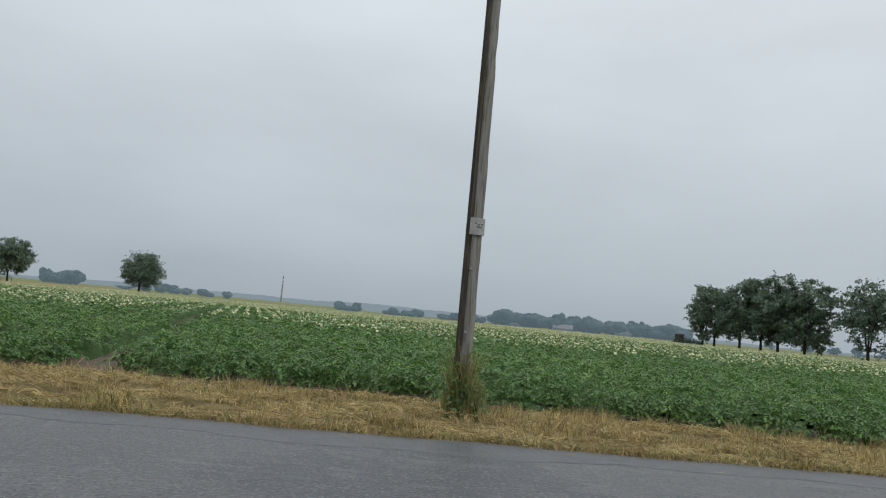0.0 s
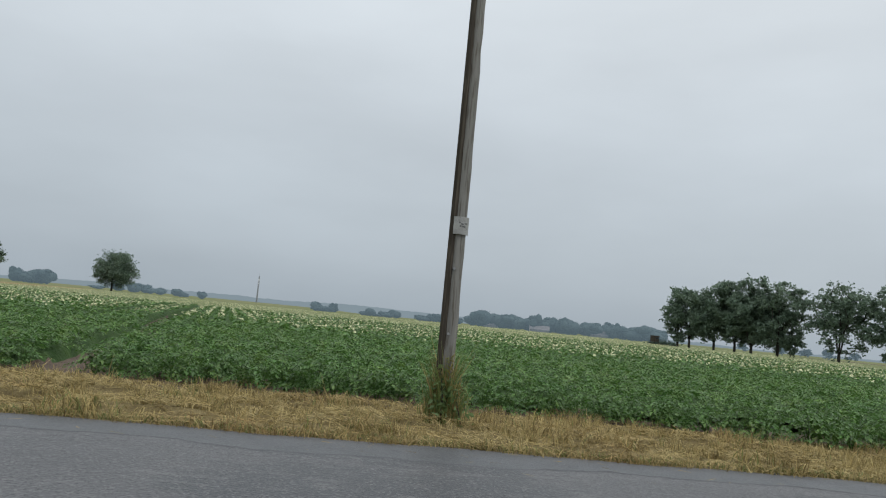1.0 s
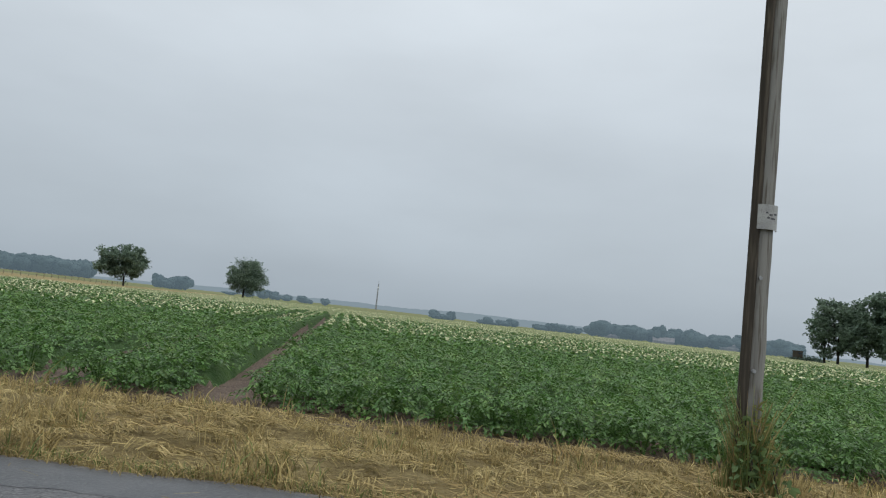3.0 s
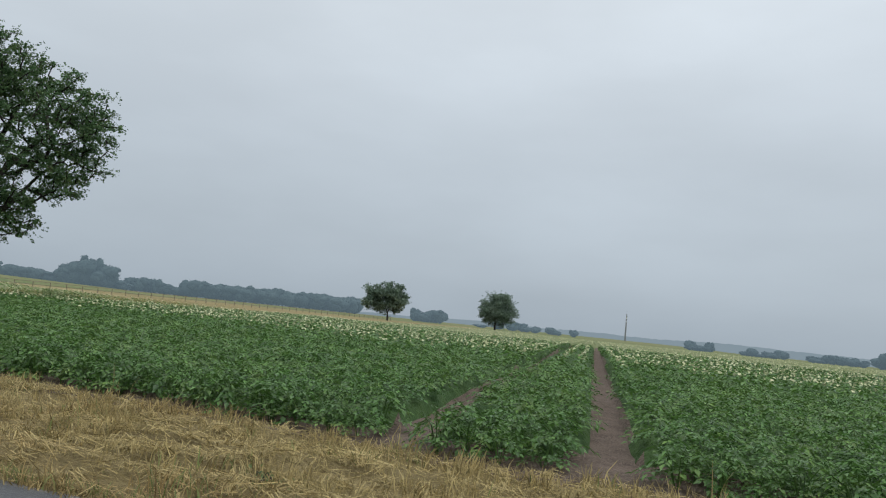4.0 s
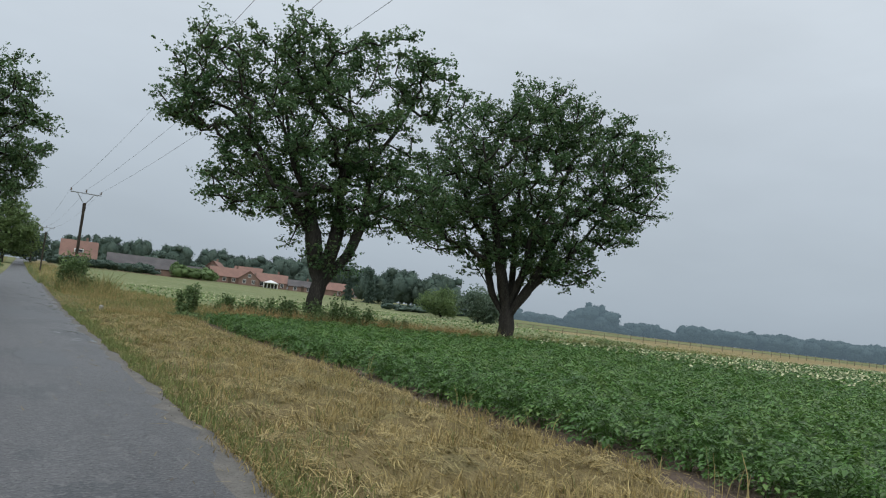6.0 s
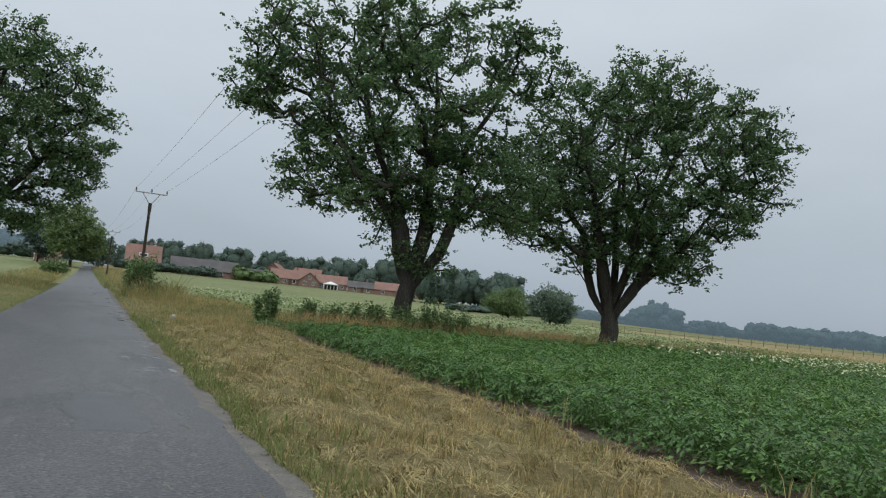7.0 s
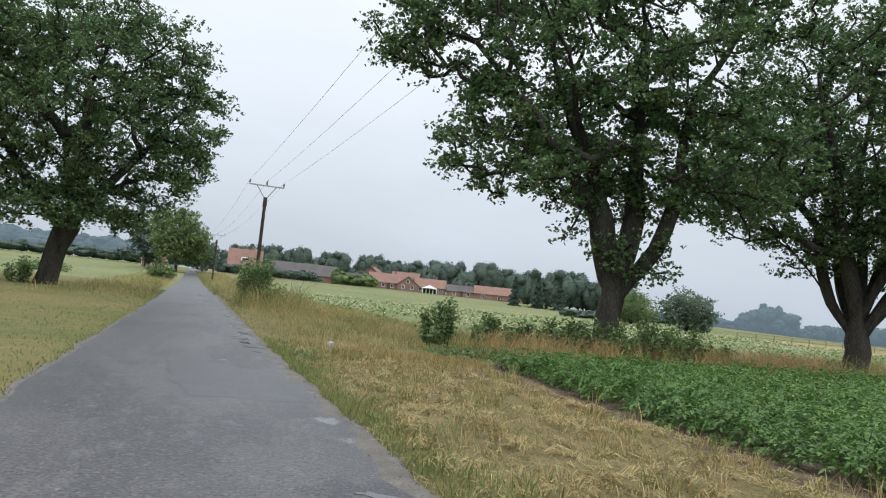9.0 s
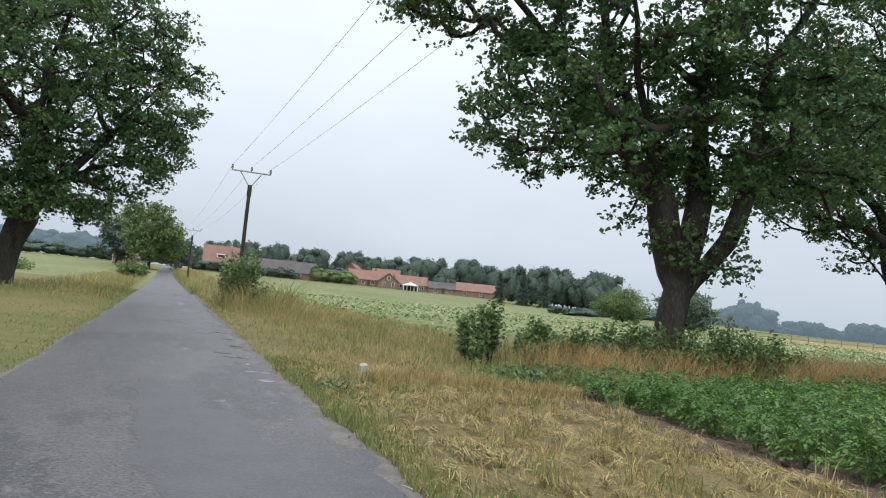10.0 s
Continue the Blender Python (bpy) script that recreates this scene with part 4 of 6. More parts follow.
def stubble_tufts():
    """Pale upright bundles of cut stalks, thicker towards the crop, and a green strip along the asphalt."""
    rng = np.random.RandomState(48)
    n = 2500
    y = -11 + 52 * rng.uniform(size=n) ** 0.95
    e, c = edge_right(y), crop_front(y)
    u = 0.12 + 0.8 * rng.uniform(size=n) ** 0.7
    x = e + (c - e) * u
    keep = rng.uniform(size=n) < (0.15 + 0.9 * sstep(0.42, 0.62, smooth_noise(x, y, 1.7, 49))) * (1 - 0.65 * sstep(22, 30, y))
    x, y = x[keep], y[keep]
    per = 20
    s = np.repeat(rng.uniform(0.04, 0.11, len(x)), per)
    X = np.repeat(x, per) + rng.normal(size=len(x) * per) * s
    Y = np.repeat(y, per) + rng.normal(size=len(x) * per) * s
    h = np.repeat(rng.uniform(0.09, 0.2, len(x)), per)
    P, F = blades(rng, np.stack([X, Y], 1), h, 0.0048, 0.4)
    tagged(new("stubble_tufts", mesh_from("stubble_tufts", P, F, [M["stubble_blade"]])), "pale upright tufts of cut stalks on the verge", "stubble", kind="stuff")
    n = 10000
    y = 9 + 33 * rng.uniform(size=n) ** 1.1
    x = edge_right(y) - 0.02 + np.abs(rng.normal(0, 0.34, n)) * (0.6 + 0.8 * smooth_noise(x=np.zeros(n), y=y, scale=4.0, seed=50))
    P, F = blades(rng, np.stack([x, y], 1), 0.085, 0.0055, 0.5)
    tagged(new("edge_grass", mesh_from("edge_grass", P, F, [M["green_blade"]])), "short green grass along the asphalt edge", "grass", kind="stuff")


stubble_tufts()


def tussocks():
    """Raked wisps of flattened straw, each bent over to one side, lying all over the verge."""
    rng = np.random.RandomState(59)
    x, y, u = verge_points(rng, 4600, 0.9)
    k = (u > 0.06) & (u < 0.9)
    x, y = x[k], y[k]
    per = 10
    n = len(x) * per
    turn = np.repeat(rng.uniform(0, 2 * np.pi, len(x)), per) + rng.normal(0, 0.32, n)
    size = np.repeat(rng.uniform(0.6, 1.25, len(x)), per)
    L = (0.21 * size * rng.uniform(0.6, 1.3, n))[:, None]
    h = (0.075 * size * rng.uniform(0.3, 1.2, n))[:, None]
    d = np.stack([np.cos(turn), np.sin(turn), np.zeros(n)], 1)
    side = np.stack([-np.sin(turn), np.cos(turn), np.full(n, 0.4)], 1) * 0.0042
    px, py = np.repeat(x, per) + rng.normal(0, 0.035, n), np.repeat(y, per) + rng.normal(0, 0.035, n)
    p0 = np.stack([px, py, land(px, py) + 0.8 * swath(px, py)], 1)
    up = np.array([[0, 0, 1.0]])
    p1, p2 = p0 + d * L * 0.45 + up * h, p0 + d * L + up * h * rng.uniform(0.1, 0.8, (n, 1))
    V = np.stack([p0 - side, p0 + side, p1 + side, p1 - side, p2 + side * 0.5, p2 - side * 0.5], 1).reshape(-1, 3)
    q = np.arange(n)[:, None] * 6
    F = np.concatenate([q + np.array([[0, 1, 2, 3]]), q + np.array([[3, 2, 4, 5]])], 1)
    old = np.repeat(rng.uniform(size=len(x)) < 0.8 * sstep(6, 22, y), per)
    for sel, name, label, m in ((~old, "straw_wisps", "raked wisps of flattened pale straw on the verge", "stubble_blade"), (old, "old_wisps", "raked wisps of greyed olive grass on the verge", "dull_straw")):
        tagged(new(name, mesh_from(name, V, F[sel].reshape(-1, 4), [M[m]])), label, "straw", kind="stuff")


tussocks()


def stubble_edge():
    """A band of upright orange-pale cut stalks where the mown strip ends, and the clods before it."""
    rng = np.random.RandomState(66)
    n = 2600
    u = rng.uniform(size=n)
    x = 3.2 + 3.0 * u + rng.normal(0, 0.1, n)
    y = 39.3 - 0.5 * u - 1.6 * np.maximum(u - 0.55, 0) + rng.normal(0, 0.22, n)
    P, F = blades(rng, np.stack([x, y], 1), 0.17 + 0.08 * smooth_noise(x, y, 0.8, 67), 0.006, 0.45)
    tagged(new("stubble_edge", mesh_from("stubble_edge", P, F, [M["stubble_blade"]])), "upright pale cut stalks where the mown strip ends", "stubble", kind="stuff")


stubble_edge()


def tall_grass():
    rng = np.random.RandomState(44)
    xs, ys, hs = [], [], []
    # right side of the road, past the end of the crop
    n = 27000
    y = 38.5 + 40 * rng.uniform(size=n) ** 1.3
    x = rng.uniform(1.85, 11, n)
    k = (y > crop_end(x) + 0.5) & (x > edge_right(y) + 0.05)
    w = sstep(2.2, 4.8, x[k])
    xs.append(x[k]); ys.append(y[k]); hs.append((0.08 + 0.15 * w * sstep(40, 47, y[k] + x[k] * 0.4)) * (0.7 + 0.6 * smooth_noise(x[k], y[k], 2.2, 51)))
    # strip under the oaks
    n = 14000
    x = rng.uniform(6.8, 62, n)
    y = crop_end(x) + rng.uniform(0.3, 9.5, n)
    xs.append(x); ys.append(y); hs.append(0.42 + 0.35 * smooth_noise(x, y, 2.5, 52))
    # high ripe grass round the hawthorn
    n = 2600
    x, y = rng.uniform(2.6, 6.5, n), rng.uniform(58, 67, n)
    xs.append(x); ys.append(y); hs.append(0.5 + 0.95 * sstep(59, 62, y) * (1 - sstep(65, 67, y)) * smooth_noise(x, y, 2.0, 54))
    # left side far along the road
    n = 7000
    y = rng.uniform(60, 150, n)
    x = -1.9 - rng.uniform(0, 1, n) ** 1.6 * 5
    xs.append(x); ys.append(y); hs.append(np.full(n, 0.35))
    n = 7000
    y = rng.uniform(78, 190, n)
    x = 1.9 + rng.uniform(0, 1, n) ** 1.4 * 6
    xs.append(x); ys.append(y); hs.append(np.full(n, 0.55))
    x, y, h = np.concatenate(xs), np.concatenate(ys), np.concatenate(hs)
    k = (rng.uniform(size=len(x)) < 0.45 + 0.75 * smooth_noise(x, y, 1.8, 55))
    x, y, h = x[k], y[k], h[k] * (0.55 + 0.8 * smooth_noise(x[k], y[k], 3.1, 56))
    green = rng.uniform(size=len(x)) < 0.18 + 0.5 * sstep(0.4, 0.65, smooth_noise(x, y, 5, 45)) + 0.4 * (x > 1.8) * (x < 2.7)
    for sel, name, label, m in ((~green, "tall_dry_grass", "tall ripe ochre grass beside the road and under the oaks", "tall_grass"), (green, "tall_green_grass", "tall green grass among the ripe grass", "green_blade")):
        P, F = blades(rng, np.stack([x[sel], y[sel]], 1), h[sel], np.where(y[sel] < 62, 0.0085, 0.014), 0.7)
        tagged(new(name, mesh_from(name, P, F, [M[m]])), label, "grass", kind="stuff")


tall_grass()


def red_grass():
    """Reddish ripe grass standing between the crop and the shrubs at the oak."""
    rng = np.random.RandomState(57)
    n = 5200
    x = rng.uniform(7.6, 24, n)
    y = crop_end(x) + 2.0 + np.abs(rng.normal(0, 1.0, n))
    k = smooth_noise(x, y, 2.0, 58) > 0.4
    P, F = blades(rng, np.stack([x[k], y[k]], 1), 0.62, 0.007, 0.4)
    tagged(new("red_grass", mesh_from("red_grass", P, F, [M["red_grass"]])), "reddish ripe grass before the shrubs at the oak", "grass", kind="stuff")


red_grass()


def left_lawn():
    rng = np.random.RandomState(46)
    n = 30000
    y = 22 + 58 * rng.uniform(size=n) ** 1.2
    x = edge_left(y) + 0.04 - 15 * rng.uniform(size=n) ** 1.5
    dry = rng.uniform(size=n) < (0.15 + 0.65 * sstep(0.42, 0.62, smooth_noise(x * 0.35, y, 7, 47))) * (0.35 + 0.65 * sstep(2.0, 5.5, -x))
    for sel, name, label, m in ((dry, "dry_lawn", "yellowed mown grass beside the lane", "lawn_dry"), (~dry, "green_lawn", "short green grass along the lane", "green_blade")):
        P, F = blades(rng, np.stack([x[sel], y[sel]], 1), 0.05, 0.0075, 0.7)
        tagged(new(name, mesh_from(name, P, F, [M[m]])), label, "grass", kind="stuff")


left_lawn()


# ---- trees ----
def grow(rng, limbs, targets, tip=0.02, k=0.034, sag=0.15):
    """Branches from explicit limbs (polylines) to crown targets; radii by the number of twigs carried."""
    nodes, parent = [], []

    def chain(points, start):
        prev = start
        for p in points:
            nodes.append(np.asarray(p, float))
            parent.append(prev)
            prev = len(nodes) - 1
        return prev

    for pts, root in limbs:
        pts = np.asarray(pts, float)
        seg = []
        for a, b in zip(pts[:-1], pts[1:]):
            m = max(2, int(np.linalg.norm(b - a) / 0.6))
            for t in np.linspace(0, 1, m, endpoint=False):
                seg.append(a + (b - a) * t)
        seg.append(pts[-1])
        seg = np.array(seg)
        ph = rng.uniform(0, 6.28, 3)
        q = np.linspace(0, 1, len(seg))[:, None]
        seg = list(seg + 0.16 * np.sin(q * np.array([[9.0, 8.0, 7.0]]) + ph) * np.sin(q * np.pi) * (1.0 if root else 0.25))
        st = -1
        if root:
            d = np.linalg.norm(np.array(nodes) - seg[0], axis=1)
            st = int(d.argmin())
            seg = seg[1:]
        chain(seg, st)
    start_n = len(nodes)
    origin = np.array(nodes).mean(0)
    order = np.argsort(np.linalg.norm(targets - origin, axis=1))
    for t in targets[order]:
        A = np.array(nodes)
        d = np.linalg.norm(A - t, axis=1) + np.maximum(0, A[:, 2] - t[2]) * 0.8
        d[: max(1, start_n // 8)] += 3
        s = int(d.argmin())
        a = nodes[s]
        L = np.linalg.norm(t - a)
        m = max(2, int(L / 0.55))
        bend = rng.normal(size=3) * L * 0.10
        pts = []
        for u in np.linspace(0, 1, m + 1)[1:]:
            pts.append(a + (t - a) * u + bend * math.sin(u * math.pi) + np.array([0, 0, -sag * L * math.sin(u * math.pi)]))
        chain(pts, s)
    n = len(nodes)
    load = np.zeros(n)
    kids = np.zeros(n, int)
    for i in range(n):
        if parent[i] >= 0:
            kids[parent[i]] += 1
    load[kids == 0] = 1
    for i in range(n - 1, -1, -1):
        if parent[i] >= 0:
            load[parent[i]] += load[i]
    rad = tip + k * np.sqrt(load)
    return np.array(nodes), np.array(parent), rad


def skeleton_paths(nodes, parent, rad):
    n = len(nodes)
    best = {}
    for i in range(n):
        p = parent[i]
        if p >= 0 and (p not in best or rad[i] > rad[best[p]]):
            best[p] = i
    main = set(best.values())
    paths = []
    for i in range(n):
        if parent[i] < 0 or i not in main:
            pts, rs = [], []
            if parent[i] >= 0:
                pts.append(nodes[parent[i]])
                rs.append(min(rad[parent[i]], rad[i] * 1.15))
            j = i
            while True:
                pts.append(nodes[j])
                rs.append(rad[j])
                if j not in best:
                    break
                j = best[j]
            if len(pts) > 1:
                paths.append((np.array(pts), np.array(rs)))
    return paths


def crown_points(rng, lobes, n, inner=0.35, gap=0.0):
    """Clump centres spread through the ellipsoid lobes, mostly near the outside."""
    vol = np.array([l[3] * l[4] * l[5] for l in lobes]) ** 0.75
    pick = rng.choice(len(lobes), size=n * 6, p=vol / vol.sum())
    d = rand_dirs(rng, n * 6)
    r = rng.uniform(inner ** 3, 1, n * 6) ** (1 / 3)
    lob = np.array(lobes)[pick]
    P = lob[:, :3] + d * r[:, None] * lob[:, 3:6]
    out = []
    for p in P:
        if all(np.sum((p - q) ** 2) > gap * gap for q in out):
            out.append(p)
        if len(out) == n:
            break
    return np.array(out)


def tree(name, label, at, lobes, limbs, clumps, per, leaf, leaf_size, seed, clump_r=0.8, gap=0.7, k=0.034, trunk_flare=1.6, group="",
         category="tree", bark="bark", tip=0.018, flat=0.7, turn=0.0, extra=(), spray=0.32, inner=(), stout=0.0):
    rng = np.random.RandomState(seed)
    T = crown_points(rng, lobes, clumps, gap=gap)
    if len(extra):
        T = np.concatenate([T, np.array(extra, float)])
    if inner:
        # leafy shoots close along the main stems, between two heights
        count, lo, hi = inner
        pool = np.concatenate([np.array([np.array(a) + (np.array(b) - np.array(a)) * u for a, b in zip(p[:-1], p[1:]) for u in np.linspace(0, 1, 9)]) for p, _ in limbs])
        pool = pool[(pool[:, 2] > lo) & (pool[:, 2] < hi)]
        T = np.concatenate([T, pool[rng.randint(len(pool), size=count)] + rng.normal(size=(count, 3)) * np.array([0.6, 0.6, 0.35])])
    nodes, parent, rad = grow(rng, limbs, T, tip=tip, k=k)
    rad = rad * (1 + stout * np.exp(-((nodes[:, 2] - 4.2) / 2.6) ** 2) * sstep(0.05, 0.1, rad) * sstep(1.8, 3.4, nodes[:, 2]))
    zmin = nodes[:, 2].min()
    rad = rad * (1 + (trunk_flare - 1) * np.exp(-np.maximum(nodes[:, 2] - zmin, 0) / 0.35))
    root = thing(name, label, category, (at[0], at[1], landz(at[0], at[1])), turn, group)
    V, F = tubes([(p, r) for p, r in skeleton_paths(nodes, parent, rad) if r.max() > 0.012], 7)
    tr = new("trunk", mesh_from("trunk", V, F, [M[bark]], smooth=True))
    tr.parent = root
    tr["label"] = "dark furrowed trunk and limbs"
    # each clump is a spray along its twig, reaching outward and hanging a little
    mid = T.mean(0)
    ax = (T - mid) / (np.linalg.norm(T - mid, axis=1, keepdims=True) + 1e-6) + 0.75 * rand_dirs(rng, len(T)) + np.array([0, 0, -0.15])
    ax /= np.linalg.norm(ax, axis=1, keepdims=True)
    # leaves sit in bunches of five at the twig ends
    nb = max(4, per // 5)
    k3 = np.clip(rng.normal(size=(len(T) * nb, 3)), -1.8, 1.8)
    run = np.clip(rng.normal(size=(len(T) * nb, 1)), -1.9, 1.9) * spray
    wide = np.repeat(rng.uniform(0.55, 1.25, len(T)), nb)[:, None]
    B = np.repeat(T, nb, 0) + clump_r * wide * (k3 * np.array([[0.42, 0.42, 0.42 * flat]]) + np.repeat(ax, nb, 0) * run)
    C = np.repeat(B, 5, 0) + rng.normal(size=(len(B) * 5, 3)) * leaf_size * np.array([0.55, 0.55, 0.38])
    V, F = leaflets(rng, C, leaf_size, up=0.25, aspect=0.8)
    cr = new("crown", mesh_from("crown", V, F, [M[leaf]]))
    cr.parent = root
    cr["label"] = "leafy crown with gaps of sky"
    return root


# the two oaks at the end of the crop and the one across the lane
tree("oak_tree", "broad wide-crowned oak standing in the grass strip behind the crop", (27.1, 47.2),
     [(1.0, 0, 10.4, 4.8, 5.6, 4.6), (-4.2, 0, 9.6, 2.8, 4.2, 3.2), (-4.6, 0, 6.5, 2.0, 3, 1.4), (0.6, 0, 14.6, 3.2, 4.0, 2.2), (6.3, 0, 13.0, 2.4, 3.2, 2.0), (7.6, 0, 11.6, 1.8, 2.6, 1.9), (6.0, 0, 8.8, 2.3, 3.2, 2.3), (3.6, 0, 5.6, 2.0, 3.4, 1.7), (-2.9, 0, 13.2, 2.3, 3.5, 2.0), (3.6, 0, 14.0, 2.0, 3, 1.7), (8.3, 0, 12.9, 1.0, 1.6, 0.9), (7.7, 0, 9.0, 1.1, 2.0, 1.0), (1.2, 0, 7.4, 2.6, 3.4, 1.6), (-2.6, 0, 5.4, 1.7, 2.4, 1.1), (1.8, 0, 4.9, 1.6, 2.4, 1.0), (3.2, 0, 4.8, 1.2, 2.0, 0.8), (-6.6, 0, 7.4, 1.5, 2.4, 1.1)],
     [([(0, 0, -0.2), (0.05, 0, 1.0), (0, 0, 1.9)], False),
      ([(0, 0, 1.5), (-1.05, 0.2, 3.1), (-2.7, 0.4, 5.2), (-4.9, 0.5, 8.0)], True),
      ([(-1.0, 0.2, 3.0), (-1.9, 0.5, 6.2), (-3.6, 0.6, 9.6)], True),
      ([(0, 0, 1.8), (-0.5, 0.5, 4.5), (-1.2, 0.7, 8), (-2.2, 0.8, 11.5)], True),
      ([(0, 0, 1.8), (0.7, 0.5, 4.5), (1.9, 0.7, 8), (3.4, 0.8, 12.5)], True),
      ([(0, 0, 1.9), (0.2, 0.6, 6), (0, 0.8, 10), (0.3, 0.5, 15)], True),
      ([(0, 0, 1.6), (1.2, -0.3, 3.3), (3.1, -0.5, 5.6), (5.9, -0.5, 9.0)], True),
      ([(1.1, -0.3, 3.2), (2.6, -0.6, 7.2), (6.0, -0.5, 12)], True),
      ([(0, 0, 1.9), (0.9, -1.3, 6), (1.8, -2.2, 10)], True),
      ([(0, 0, 1.8), (-0.7, -0.9, 5.2), (-1.8, -1.8, 9), (-2.6, -2, 12.5)], True),
      ([(-0.1, 0, 1.9), (-1, 1.6, 7), (-1.6, 2.6, 11)], True)],
     740, 130, "oak_leaf", 0.143, 101, inner=(55, 4.5, 9.0), stout=0.45, spray=0.45, clump_r=0.66, gap=0.56, k=0.027, trunk_flare=1.25, turn=-34, group="oaks by the lane", tip=0.012)

tree("oak_tree", "tall forked old oak with leafy shoots round its fork", (13.5, 45.05),
     [(-1.5, 0, 10.2, 3.8, 5.2, 3.8), (-6.2, 0, 12.8, 2.4, 3.2, 2.2), (-7.7, 0, 10.6, 1.6, 2.4, 1.2), (-5.1, 0, 6.7, 1.6, 2.6, 1.1), (-4.0, 0, 8.3, 1.8, 3.2, 1.6), (-2.2, 0, 13.6, 3.6, 4, 2.0), (4.7, 0, 13.3, 2.1, 3, 1.8), (2.4, 0, 14.2, 2.4, 3.4, 1.7), (4.2, 0, 7.4, 2.3, 3, 2.4), (2.4, 0, 10.0, 1.9, 3.8, 2.0), (-2.6, 0, 5.9, 2.2, 3.6, 1.2), (1.4, 0, 6.2, 2.2, 3.8, 1.4), (-6.9, 0, 10.0, 1.3, 2.0, 0.6), (-6.0, 0, 6.6, 0.8, 1.4, 0.6), (-4.4, 0, 5.6, 1.0, 1.8, 0.45)],
     [([(-0.15, 0, -0.2), (0.0, 0, 1.4), (0.15, 0, 2.4)], False),
      ([(0.0, 0, 2.2), (-0.45, 0, 4), (-0.8, 0.2, 6.5), (-2.5, 0.5, 10), (-3.6, 0.5, 13.6)], True),
      ([(0.15, 0, 2.4), (0.65, 0.3, 5), (0.8, 0.6, 9), (0.3, 0.5, 13.8)], True),
      ([(0.2, 0, 2.1), (1.3, -0.2, 3.9), (2.0, -0.4, 6), (2.3, -0.5, 9), (4.2, -0.5, 13.2)], True),
      ([(-0.6, 0, 4.8), (-2.6, 0.2, 7.6), (-5.4, 0.3, 10.6), (-7.8, 0.4, 11.2)], True),
      ([(-0.8, 0, 6), (-2, -2, 8.5), (-3.5, -4, 10.5)], True),
      ([(0.7, 0, 6), (1, 2.2, 8.5), (1.5, 4, 11)], True)],
     530, 132, "oak_leaf", 0.143, 102, inner=(60, 5.0, 9.5), stout=0.55, spray=0.45, clump_r=0.66, gap=0.58, k=0.0255, trunk_flare=1.25, turn=-20, group="oaks by the lane", tip=0.012,
     extra=[(-0.8, -0.6, 3.7), (-0.1, -0.7, 3.3), (0.8, -0.7, 3.0), (1.7, -0.5, 3.1), (0.4, -0.8, 3.9), (-1.6, -0.3, 4.2), (1.5, -0.6, 4.0)])

tree("oak_tree", "massive oak beside the lane on the mown grass", (-7.4, 69.5),
     [(0, 0, 10.8, 5.2, 6, 4.8), (6.1, 0, 10.6, 2.6, 3.6, 3.2), (5.3, 0, 14.0, 2.3, 3.2, 2.2), (2.4, 0, 15.6, 2.6, 3.4, 1.9), (-5, 0, 10.4, 3.8, 4, 4.2), (5.2, 0, 6.6, 2.0, 3, 1.6), (3.6, 0, 4.8, 1.6, 2.6, 1.4), (1.2, 0, 5.2, 2.0, 3.4, 1.4), (-4.4, 0, 5.2, 3, 3, 1.8), (-1.6, -1, 4.6, 2.2, 3, 1.2), (-2, 0, 14.6, 3, 3.6, 2.0), (0.6, -1.6, 4.4, 2.4, 2, 1.2), (3.0, -1.2, 4.2, 1.4, 1.6, 0.7), (6.6, 0, 8.0, 1.6, 2.4, 1.5)],
     [([(-0.15, 0, -0.2), (0.1, 0, 1.5), (0.75, 0, 4.0)], False),
      ([(0.6, 0, 3.4), (2.0, 0, 5.4), (4, 0.3, 8.2), (6.2, 0.4, 11.4)], True),
      ([(0.75, 0, 3.9), (1.0, 0.4, 7), (0.8, 0.6, 11), (1.6, 0.5, 15.4)], True),
      ([(0.5, 0, 3.1), (-1.2, 0.2, 5.2), (-3.2, 0.3, 7.8), (-5.5, 0.4, 10.8)], True),
      ([(0.7, 0, 3.9), (0.8, -2, 6.5), (1, -3.6, 10)], True),
      ([(0.7, 0, 3.9), (0.2, 2.2, 7), (-0.4, 4, 11)], True)],
     780, 120, "oak_leaf", 0.166, 103, inner=(40, 5.0, 10.0), stout=0.25, spray=0.42, clump_r=0.74, gap=0.56, k=0.031, trunk_flare=1.25, turn=8, group="oaks by the lane", tip=0.012)


def round_tree(name, label, at, height, width, seed, leaf="far_haze_leaf", clumps=60, per=45, leaf_size=0.55, stem=0.22, lean=0.0, group="", sparse=1.0):
    rng = np.random.RandomState(seed)
    w, h = width / 2, height
    z0 = h * stem
    lobes = [(lean * 0.5, 0, (h + z0) / 2, w * 0.85, w * 0.85, (h - z0) / 2)]
    for _ in range(5):
        a = rng.uniform(0, 6.28)
        lobes.append((lean + w * 0.5 * math.cos(a), w * 0.5 * math.sin(a), z0 + (h - z0) * rng.uniform(0.3, 0.75), w * 0.5, w * 0.5, (h - z0) * 0.28))
    return tree(name, label, at, lobes,
                [([(0, 0, -0.2), (lean * 0.2, 0, z0), (lean * 0.6, 0, h * 0.55), (lean, 0, h * 0.85)], False),
                 ([(lean * 0.2, 0, z0), (lean * 0.5 + w * 0.4, 0.2, h * 0.6)], True), ([(lean * 0.2, 0, z0), (lean * 0.5 - w * 0.4, -0.2, h * 0.62)], True)],
                clumps, int(per * sparse), leaf, leaf_size, seed, clump_r=width * 0.125, gap=width * 0.07, k=0.035 * height / 14, trunk_flare=1.3, group=group, turn=rng.uniform(0, 360))


